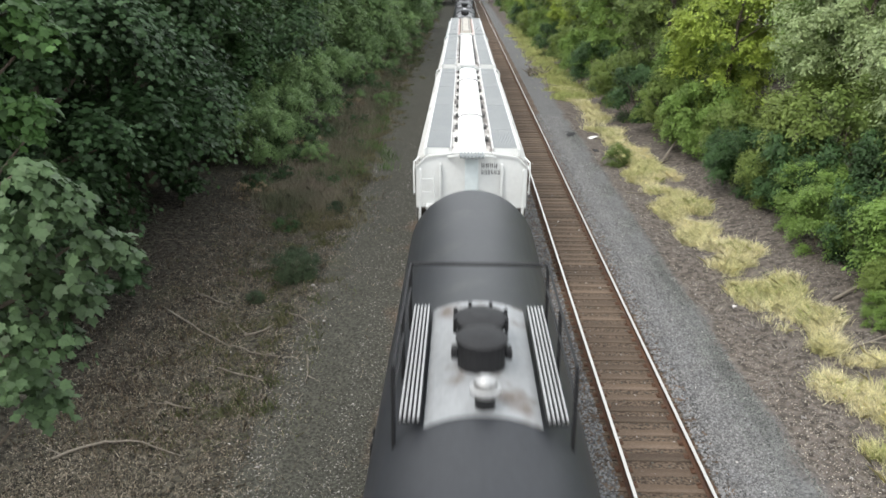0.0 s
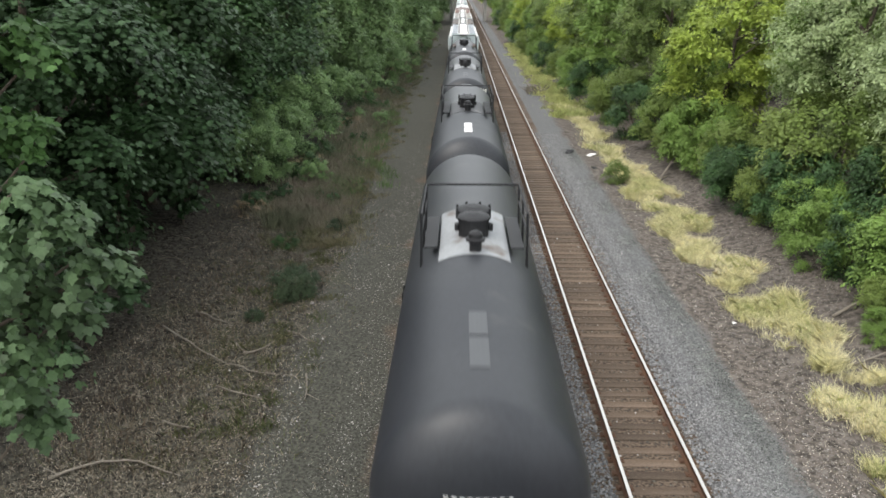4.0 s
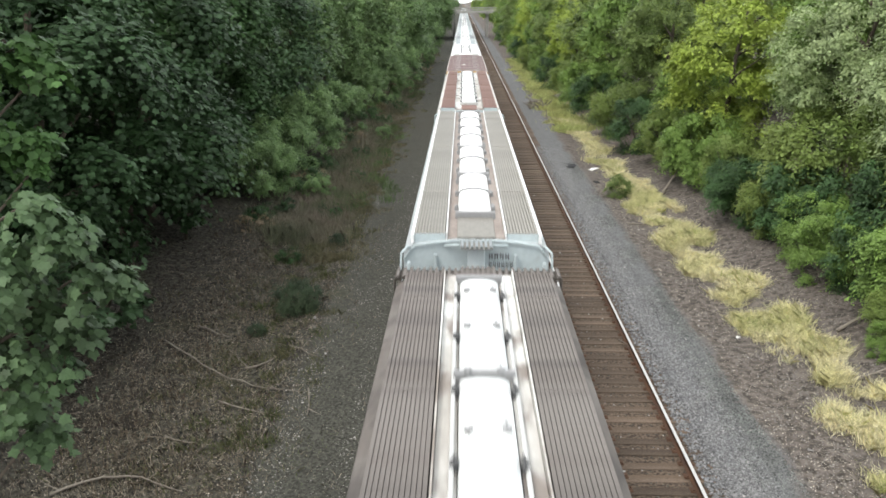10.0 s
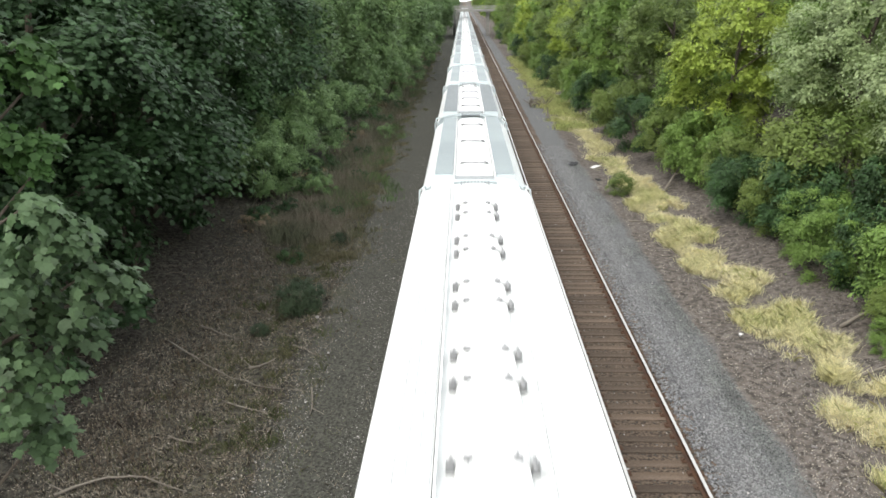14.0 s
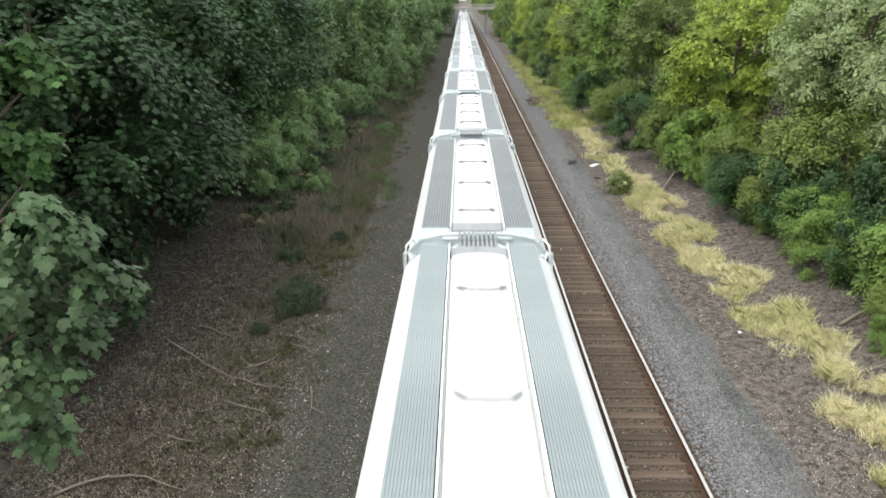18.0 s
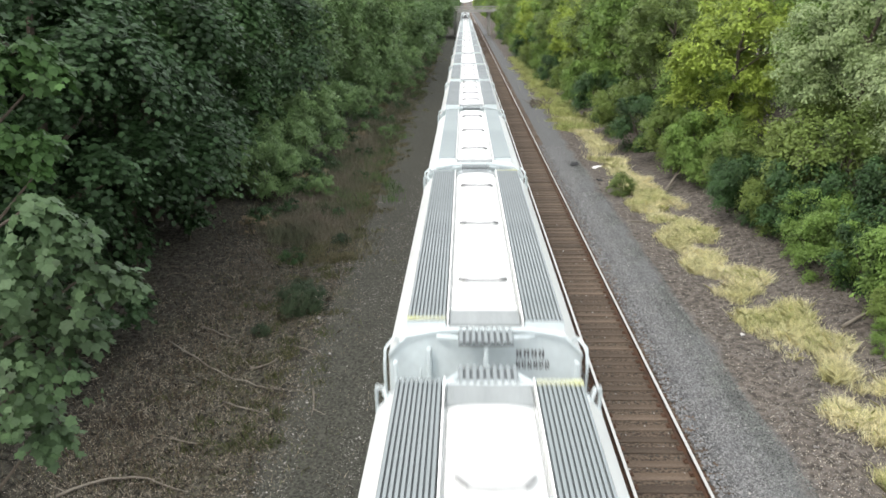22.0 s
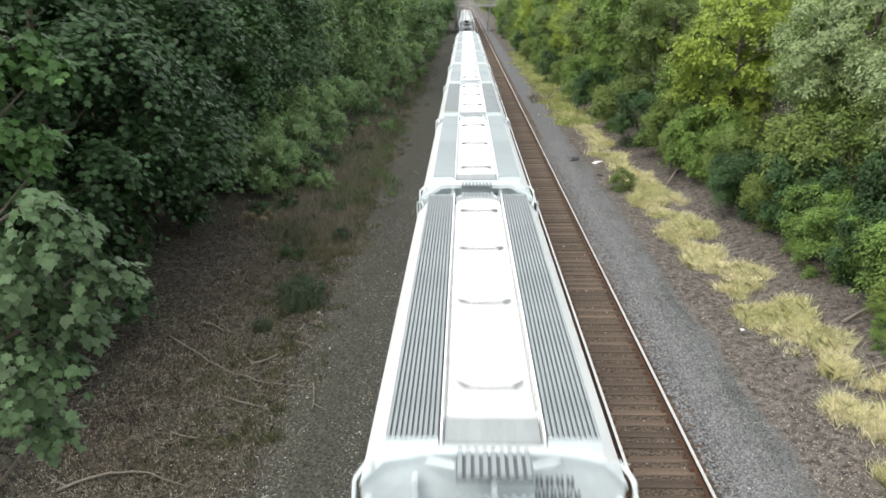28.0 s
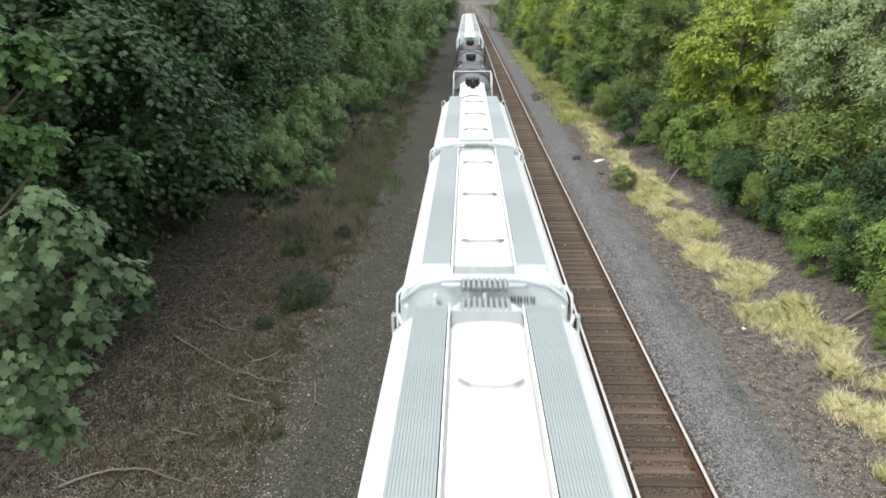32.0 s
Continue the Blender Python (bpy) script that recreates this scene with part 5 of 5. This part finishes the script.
for i, (x, y) in enumerate([(18.2, 17.5), (17.0, 24.5), (20.5, 42), (19.0, 49), (20.5, 29.5)]):
    scaled_copy((R2, R3, R2, R4, R3)[i], x, y, i * 71 + 30, 1.0 + .05 * (i % 3))
spots = [(12.4, 95), (12.2, 108), (12.0, 122), (12.0, 137), (12.0, 153), (12.2, 170), (12.2, 187), (12.2, 204), (12.4, 226), (12.2, 245), (12, 266), (12, 290), (12, 320), (11.6, 350), (11.4, 385), (11.2, 425), (11, 475), (11, 530), (11, 600), (11, 690), (11, 800), (17, 310), (17, 370), (17, 450), (17, 550), (12.2, 198),
         (18.5, 58), (18.5, 69), (18, 81), (18, 95), (18, 112), (18, 132), (18, 155), (18, 180), (19, 206), (18, 240), (18, 280), (26, 15), (26, 27), (26, 40), (25, 55), (25, 75), (25, 102), (25, 138), (25, 180), (25, 220)]
for i, (x, y) in enumerate(spots):
    scaled_copy((Q2, Q1, Q3, Q1, Q2, Q1)[i % 6], x + rnd.uniform(-.5, .5), y + rnd.uniform(-1.5, 1.5), rnd.uniform(0, 360), rnd.uniform(.9, 1.12))
T1 = shrub("shrub", "bright green leafy shrub above dry grass", 61, on_ground(13.4, 19.8, 0), 1.8, 1.7, "leaf_mid", .1, 60, 374, spread=.32)
T2 = shrub("shrub", "dark green dense shrub above dry grass", 62, on_ground(13.2, 27, 0), 1.8, 1.7, "leaf_maple", .1, 60, 374, spread=.32)
T3 = shrub("shrub", "bright spring-green shrub at the wood's edge", 63, on_ground(13.0, 34, 0), 1.8, 1.7, "leaf_spring", .1, 60, 374, spread=.32)
for i, (x, y, s) in enumerate([(14.8, 16.8, 1.1), (15.6, 21.5, 1.5), (14.8, 23.4, 1.2), (12.3, 23.6, .7), (14.9, 29.5, 1.5), (12.2, 30.4, .9), (12.4, 37.5, 1.1), (12.0, 42.5, 1.1), (11.6, 47, 1.2), (14.2, 45, 1.5), (11.4, 53, 1.2), (11.2, 60, 1.3), (11.0, 67, 1.3), (10.8, 75, 1.3), (10.6, 84, 1.3), (10.6, 94, 1.4), (10.4, 106, 1.4), (10.4, 120, 1.5), (10.4, 135, 1.5), (10.4, 152, 1.6), (10.4, 172, 1.6), (10.6, 195, 1.7), (13.0, 14.4, .6), (16.5, 14.5, 1.4), (13.2, 17.4, .75), (12.6, 19.0, .6), (12.9, 22.0, .75), (12.7, 25.4, .75), (12.7, 28.6, .8), (12.5, 32.6, .75), (12.3, 36, .7), (12.0, 40, .8), (15.2, 18.6, 1.2), (11.5, 18.1, .32), (12.3, 19.0, .5)]):
    scaled_copy((T1, T2, T3)[(i * 2) % 3], x, y, i * 59, s)
B2 = shrub("small_bush", "small dark bush standing in dry grass", 64, on_ground(7.9, 36.6, 0), .62, .62, "leaf_olive", .06, 40, 200, spread=.5)


# ---- grass, stones and litter ----
def blades(name, label, rng, xy, height, width, material, bend=.35):
    n = len(xy)
    a = rng.uniform(0, 2 * np.pi, n)
    h = height * rng.uniform(.5, 1.25, n)
    lean = h * rng.uniform(.1, bend * 2, n)
    la = rng.uniform(0, 2 * np.pi, n)
    z = np.array([ground_z(x, y) for x, y in xy]) - .03
    w = width * rng.uniform(.6, 1.3, n)
    p = np.stack([xy[:, 0], xy[:, 1], z], 1)
    side = np.stack([np.cos(a), np.sin(a), np.zeros(n)], 1) * w[:, None]
    mid = p + np.stack([np.cos(la) * lean * .35, np.sin(la) * lean * .35, h * .6], 1)
    tip = p + np.stack([np.cos(la) * lean, np.sin(la) * lean, h], 1)
    vs = np.stack([p - side, p + side, mid + side * .7, tip, mid - side * .7], 1)
    fs = (np.arange(n) * 5)[:, None] + np.arange(5)[None, :]
    return tagged(new(name, raw_mesh(name, vs.reshape(-1, 3), fs.ravel(), 5, material)), label, "grass", kind="stuff")


def tufts(rng, n, per, fx, y0, y1, width, r=.22):
    y = y0 + (y1 - y0) * rng.uniform(0, 1, n) ** 1.6
    x = fx(y) + rng.normal(size=n) * width
    c = np.stack([x, y], 1)
    return (c[:, None, :] + rng.normal(size=(n, per, 2)) * r).reshape(-1, 2)


rng = np.random.default_rng(5)


def grass_band(rng, n, per, y0, y1, edges, r=.12, cut=-.12):
    """Tufts between two edges given as rows (y, left, right), thinned by noise."""
    e = np.array(edges)
    y = rng.uniform(y0, y1, n)
    lo, hi = np.interp(y, e[:, 0], e[:, 1]), np.interp(y, e[:, 0], e[:, 2])
    u = rng.uniform(0, 1, n)
    x = lo + (hi - lo) * u
    keep = np.array([noise.noise((a * .8, b * .6, 4.0)) + .5 * noise.noise((a * 2.6, b * 2.6, 1.0)) - 1.5 * max(abs(w - .48) - .14, 0) > cut for a, b, w in zip(x, y, u)])
    c = np.stack([x, y], 1)[keep]
    return (c[:, None, :] + rng.normal(size=(len(c), per, 2)) * r).reshape(-1, 2)


BANK = [(17.0, 9.2, 10.2), (18.5, 8.6, 10.7), (20, 8.5, 10.8), (22, 8.5, 10.7), (24, 8.35, 10.5), (28, 8.15, 10.3), (31, 8.0, 10.2), (36, 7.95, 10.2), (43, 7.9, 9.9), (60, 7.8, 9.6)]
CORNER = [(9, 8.6, 11.4), (13.3, 8.6, 11.4), (15.5, 8.55, 11.3), (16.4, 9.4, 11.0)]
blades("dry_grass", "yellow dried grass along the foot of the bank", rng, np.concatenate([grass_band(rng, 2100, 56, 17.0, 40, BANK, cut=-.26), grass_band(rng, 800, 60, 9, 16.5, CORNER, cut=-.24)]), .3, .0055, "dry_grass", .75)
blades("dry_grass", "green-tinged grass on the bank", rng, np.concatenate([grass_band(rng, 900, 55, 17.0, 46, BANK, cut=-.02), grass_band(rng, 420, 55, 9, 16.5, CORNER, cut=-.02)]), .3, .0055, "dry_grass_green", .7)
blades("dry_grass", "thin yellow grass farther along the bank", rng, grass_band(rng, 900, 40, 38, 62, BANK, .2, -.1), .32, .009, "dry_grass", .7)
blades("dry_grass", "yellow-green dried grass far along the bank", rng, tufts(rng, 260, 60, lambda y: 8.6 + 0 * y, 56, 130, .6, .4), .4, .02, "dry_grass_green", .7)
blades("scrub", "dull green and brown scrub beside the path", rng, tufts(rng, 900, 50, lambda y: -5.6 - .004 * y, 27, 150, .8, .16), .25, .007, "scrub", .45)
blades("dead_brush", "tall pale brown dead stalks at the wood's edge", rng, tufts(rng, 1100, 55, lambda y: -6.7 - .004 * y, 29, 150, .8, .3), .6, .006, "dry_brush", .3)
blades("dead_brush", "brown dead brush on the bank", rng, tufts(rng, 500, 50, lambda y: -8.0 + .0 * y, 31, 90, .9, .3), .4, .005, "dry_brush", .4)
blades("dead_stalks", "short pale dry stalks among fallen leaves", rng, tufts(rng, 2600, 7, lambda y: -6.6 + .0 * y, 11, 34, 1.5, .2), .13, .006, "pale_stalk", .8)
blades("dead_stalks", "dark upright dead stalks below the trees", rng, tufts(rng, 240, 4, lambda y: -7.0 + .0 * y, 13, 36, 1.6, .3), .26, .006, "dark_leaf", .4)
blades("weeds", "sparse green weeds by the gravel", rng, tufts(rng, 240, 50, lambda y: -5.6 + .0 * y, 14, 90, .9, .14), .2, .007, "weed", .5)
blades("weeds", "low green weeds on the trodden bank", rng, tufts(rng, 150, 30, lambda y: -6.4 + .0 * y, 13, 34, 1.5, .2), .14, .006, "weed", .6)
blades("weeds", "green weeds among dead stalks", rng, tufts(rng, 120, 60, lambda y: -6.0 - .005 * y, 34, 120, .9, .25), .45, .012, "leaf_wood", .4)
blades("dead_stalks", "thin brown dead stalks on the bank", rng, tufts(rng, 700, 10, lambda y: -7.8 + .012 * y, 13, 60, 1.4, .3), .3, .005, "dead_stalk", .25)


def scatter_stones(name, label, rng, n, fx0, fx1, y0, y1, size, material, flat=.7, lift=0.0):
    """Loose stones: small rough pyramids sunk into the ground."""
    y = y0 + (y1 - y0) * rng.uniform(0, 1, n) ** 1.7
    x = fx0 + (fx1 - fx0) * rng.uniform(0, 1, n)
    z = np.array([ground_z(a, b) for a, b in zip(x, y)])
    o = np.array([(1, 0, 0), (0, 1, 0), (-1, 0, 0), (0, -1, 0), (0, 0, 1)], dtype=float)
    s = size * rng.uniform(.5, 1.5, (n, 1, 1))
    vs = o[None] * s * np.array([1, 1, flat]) * rng.uniform(.6, 1.3, (n, 5, 3))
    t = rng.uniform(0, 6.28, n)
    ct, st = np.cos(t)[:, None], np.sin(t)[:, None]
    vx, vy = vs[:, :, 0] * ct - vs[:, :, 1] * st, vs[:, :, 0] * st + vs[:, :, 1] * ct
    vs = np.stack([vx, vy, vs[:, :, 2]], 2) + np.stack([x, y, z + lift + size * .25], 1)[:, None, :]
    vs[:, :4, 2] -= size * .3
    f = np.array([(0, 1, 4), (1, 2, 4), (2, 3, 4), (3, 0, 4)])
    fs = (np.arange(n) * 5)[:, None, None] + f[None]
    return tagged(new(name, raw_mesh(name, vs.reshape(-1, 3), fs.ravel(), 3, material)), label, "gravel", kind="stuff")


scatter_stones("ballast_stones", "grey crushed stone ballast beside the track", rng, 36000, 5.4, 6.6, 10, 50, .022, "ballast")
scatter_stones("ballast_stones", "fine dark crushed stone beside the ballast", rng, 30000, 6.2, 7.1, 9, 45, .02, "ballast_dark")
scatter_stones("ballast_stones", "grey crushed stone between the two tracks", rng, 15000, 1.5, 2.8, 8, 50, .024, "ballast")
scatter_stones("ballast_stones", "dusty grey stone on the service path", rng, 28000, -5.2, -1.3, 9, 45, .014, "path_stone")
scatter_stones("bank_stones", "loose brown-grey stones on the bank", rng, 40000, 7.0, 12.8, 10, 45, .022, "bank_stone")
scatter_stones("pale_stones", "pale grit on the service path", rng, 7000, -4.6, -1.3, 8, 36, .0125, "pale_stone")
scatter_stones("pale_stones", "small pale chips among the ballast", rng, 2600, -5.0, 9.0, 9, 45, .017, "pale_stone")
scatter_stones("pale_stones", "scattered pale stones on the gravel", rng, 700, -6.5, 10.5, 10, 50, .03, "pale_stone")
scatter_stones("tie_end_stones", "crushed stone heaped over the tie ends", rng, 11000, TRACK_X + .95, TRACK_X + 1.5, 8, 50, .03, "ballast", lift=.035)
scatter_stones("tie_end_stones", "brown crushed stone over the inner tie ends", rng, 9000, TRACK_X - 1.5, TRACK_X - .95, 8, 50, .03, "ballast", lift=.03)
scatter_stones("track_stones", "small brown stones lying between the ties", rng, 7000, 2.9, 5.3, 8, 50, .016, "path_stone")


def flat_litter(name, label, rng, n, x0, x1, y0, y1, size, material):
    y = y0 + (y1 - y0) * rng.uniform(0, 1, n) ** 1.7
    x = rng.uniform(x0, x1, n)
    z = np.array([ground_z(a, b) for a, b in zip(x, y)]) + .02
    nm = rng.normal(size=(n, 3)) * .35 + np.array([0, 0, 1])
    return tagged(new(name, leaf_cloud(name, rng, np.stack([x, y, z], 1), nm, size, "oval", material)), label, "leaf litter", kind="stuff")


flat_litter("leaf_litter", "brown fallen leaves on the bank", rng, 46000, -13, -4.6, 9, 45, .055, "litter")
flat_litter("leaf_litter", "brown fallen leaves below the shrubs", rng, 20000, 7.8, 14, 10, 50, .05, "litter")
flat_litter("pale_litter", "pale dry leaves and chips on the bank", rng, 7500, -10.5, -3.8, 9, 40, .03, "pale_leaf")
flat_litter("pale_litter", "pale chips and dry leaves on the bank", rng, 9000, 7.2, 12.5, 10, 36, .032, "pale_leaf")
flat_litter("pale_litter", "pale slivers and stubble among fallen leaves", rng, 12000, -9.5, -4.4, 9, 34, .024, "pale_leaf")
# rotten leaves below the trees, coloured dark partly in place of tree shade
flat_litter("dark_litter", "dark rotten leaves that deepen the shade under the trees", rng, 14000, -13.5, -7.5, 15, 36, .075, "dark_leaf")
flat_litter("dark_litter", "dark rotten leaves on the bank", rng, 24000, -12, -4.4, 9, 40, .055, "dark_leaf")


def branch(name, label, pts, r, side=4, seed=0):
    bm = B()
    rnd = random.Random(seed)
    q = [Vector((x, y, ground_z(x, y) + dz)) for x, y, dz in pts]
    p = [q[0]]
    for a, b in zip(q, q[1:]):
        for k in (1, 2, 3):
            w = .05 if k < 3 else 0
            p.append(a.lerp(b, k / 3) + Vector((rnd.uniform(-w, w), rnd.uniform(-w, w), rnd.uniform(-w, w) * .4)))
    tube(bm, p, r, 6, r * .35)
    ob = link_mesh(name, bm, "deadwood", True)
    for _ in range(side):
        i = rnd.randrange(len(p) - 1)
        a = p[i].lerp(p[i + 1], rnd.random())
        part("twig", rod(B(), a, a + Vector((rnd.uniform(-.5, .5), rnd.uniform(-.5, .5), rnd.uniform(.05, .2))), r * .5, 5, r * .15), "deadwood", ob)
    return tagged(ob, label, "branch")


def twig_litter(rng, n, x0, x1, y0, y1, reach=.2, material="twig_wood", label="thin grey-brown twigs strewn on the bank"):
    """Many short thin twigs lying loose."""
    y = y0 + (y1 - y0) * rng.uniform(0, 1, n) ** 1.5
    x = rng.uniform(x0, x1, n)
    z = np.array([ground_z(a, b) for a, b in zip(x, y)]) + .03
    a = rng.uniform(0, 6.28, n)
    half = rng.uniform(.02, reach, n)
    d = np.stack([np.cos(a) * half, np.sin(a) * half, rng.uniform(-.04, .05, n)], 1)
    s = np.stack([-np.sin(a), np.cos(a), 0 * a], 1) * rng.uniform(.004, .011, n)[:, None]
    u = np.array([0, 0, .012])
    p = np.stack([x, y, z], 1)
    vs = np.stack([p - d - s, p - d + s, p - d + u, p + d - s * .5, p + d + s * .5, p + d + u * .6], 1)
    f = np.array([(0, 3, 5, 2), (1, 2, 5, 4), (0, 1, 4, 3)])
    fs = (np.arange(n) * 6)[:, None, None] + f[None]
    return tagged(new("twigs", raw_mesh("twigs", vs.reshape(-1, 3), fs.ravel(), 4, material)), label, "twigs", kind="stuff")


twig_litter(rng, 1500, -11, -4.3, 9, 42)
twig_litter(rng, 6000, -9.5, -4.4, 9, 34, .035, "pale_stalk", "short pale splinters among the fallen leaves")
S = 20
for pts, r, k in (([(-8.8, 19.5, .12), (-7.6, 18.5, .1), (-6.3, 17.5, .06), (-5.1, 16.8, .05), (-4.0, 16.4, .03)], .026, 5),
                  ([(-6.0, 18.1, .04), (-5.3, 18.45, .1)], .04, 1), ([(-5.0, 19.2, .05), (-3.95, 18.35, .03)], .025, 1),
                  ([(-3.92, 16.6, .03), (-3.7, 15.3, .03)], .028, 1), ([(-8.5, 12.5, .05), (-7.6, 13.0, .12), (-6.8, 13.05, .1), (-5.8, 12.7, .04)], .035, 3),
                  ([(-6.2, 16.3, .05), (-4.9, 15.5, .05), (-3.5, 15.2, .04)], .02, 3), ([(-8.2, 20.6, .08), (-7.0, 20.0, .05)], .03, 2),
                  ([(-6.9, 14.6, .05), (-6.1, 14.4, .04)], .03, 1), ([(7.45, 31.8, .03), (8.4, 31.6, .05)], .035, 1), ([(7.9, 29.8, .03), (8.5, 30.3, .06), (8.5, 28.9, .03)], .035, 2),
                  ([(11.0, 19.8, .05), (12.8, 20.4, .4)], .06, 2), ([(10.0, 17.0, .05), (11.2, 17.3, .15), (12.4, 17.6, .3)], .04, 2),
                  ([(10.2, 36.5, .1), (11.4, 38, .7)], .09, 2), ([(4.55, 19.3, .24), (4.75, 18.9, .24)], .02, 0)):
    S += 1
    branch("fallen_branch", "bare grey-brown fallen branch on the ground", pts, r, k, S)
for i in range(18):
    a = Vector((6.0 + rnd.uniform(0, 2.1), 68.4 + rnd.uniform(0, 2), 0))
    branch("brush_pile_branch", "dead branch in a pile of cut brush", [(a.x, a.y, .1), (a.x + rnd.uniform(-.8, .8), a.y + rnd.uniform(-.8, .8), rnd.uniform(.3, .95))], .07, 3, 60 + i)


def scrap(name, label, x, y, w, d, material, turn, seed):
    """A crumpled flat scrap."""
    rr = random.Random(seed)
    bm = B()
    bmesh.ops.create_grid(bm, x_segments=5, y_segments=5, size=.5, matrix=Matrix.Diagonal((w, d, 1, 1)))
    for v in bm.verts:
        v.co.z = rr.uniform(.0, .07)
    g = bmesh.ops.extrude_face_region(bm, geom=bm.faces[:])
    for v in g["geom"]:
        if isinstance(v, bmesh.types.BMVert):
            v.co.z += .012
    bmesh.ops.recalc_face_normals(bm, faces=bm.faces)
    ob = link_mesh(name, bm, material)
    ob.matrix_basis = pose(x, y, ground_z(x, y) + .01, 0, 0, turn)
    return tagged(ob, label, "litter")


scrap("paper_scrap", "white crumpled paper lying by dry grass", 7.85, 43.1, .3, .95, "paper", -35, 1)
scrap("rubber_scrap", "dark piece of torn rubber on gravel", 6.62, 43.8, .45, .9, "rubber", -20, 2)
scrap("rubber_scrap", "small dark scrap on gravel", 7.4, 39.5, .25, .4, "rubber", 10, 3)
scrap("paper_scrap", "small white scrap on the service path", -4.63, 21.1, .11, .09, "pale_stone", 0, 4)
scrap("paper_scrap", "small white scrap beside grass", 8.2, 19.9, .1, .1, "paper", 20, 5)
scrap("paper_scrap", "small pinkish scrap on bare soil", 7.8, 14.2, .04, .12, "pale_stone", 50, 6)
scrap("paper_scrap", "small white scrap by the gravel edge", 7.0, 22.1, .08, .14, "pale_stone", 50, 7)


# ---- far road bridge across the cutting ----
def far_bridge():
    root = tagged(new("road_bridge"), "grey concrete road bridge with square piers over the tracks", "bridge")
    y = FAR_BRIDGE_Y
    root.location = (0, y, 0)
    part("deck", box(B(), -30, 34, -3.5, 3.5, 6.55, 7.05, .03), "concrete", root)
    for s in (-1, 1):
        part("parapet", box(B(), -30, 34, s * 3.4 - .12, s * 3.4 + .12, 7.05, 7.2, .02), "concrete", root)
        for k in range(33):
            part("railing_post", box(B(), -30 + k * 2 - .05, -30 + k * 2 + .05, s * 3.4 - .05, s * 3.4 + .05, 7.2, 8.0), "concrete", root)
        part("railing_bar", box(B(), -30, 34, s * 3.4 - .06, s * 3.4 + .06, 7.9, 8.05), "concrete", root)
        part("railing_bar", box(B(), -30, 34, s * 3.4 - .04, s * 3.4 + .04, 7.5, 7.6), "concrete", root)
    for x in (-2.6, 6.7):
        for dy in (-2.4, 2.4):
            part("pier", box(B(), x - .35, x + .35, dy - .35, dy + .35, -.5, 6.05, .03), "concrete", root)
        part("pier_cap", box(B(), x - .5, x + .5, -3.2, 3.2, 6.05, 6.55, .03), "concrete", root)
    for x in (-16, 20):
        part("abutment", box(B(), x - 1, x + 1, -3.5, 3.5, -.5, 6.55, .03), "concrete", root)


far_bridge()


# ---- the train runs under the bridge where the camera stands ----
SPEED = 17.4


def motions():
    for car in TRAIN:
        p = car.matrix_basis.translation.copy()
        walk(car, [(t, pose(p.x, p.y - SPEED * t, p.z)) for t in (0, 8, 16, 24, 32)])


motions()
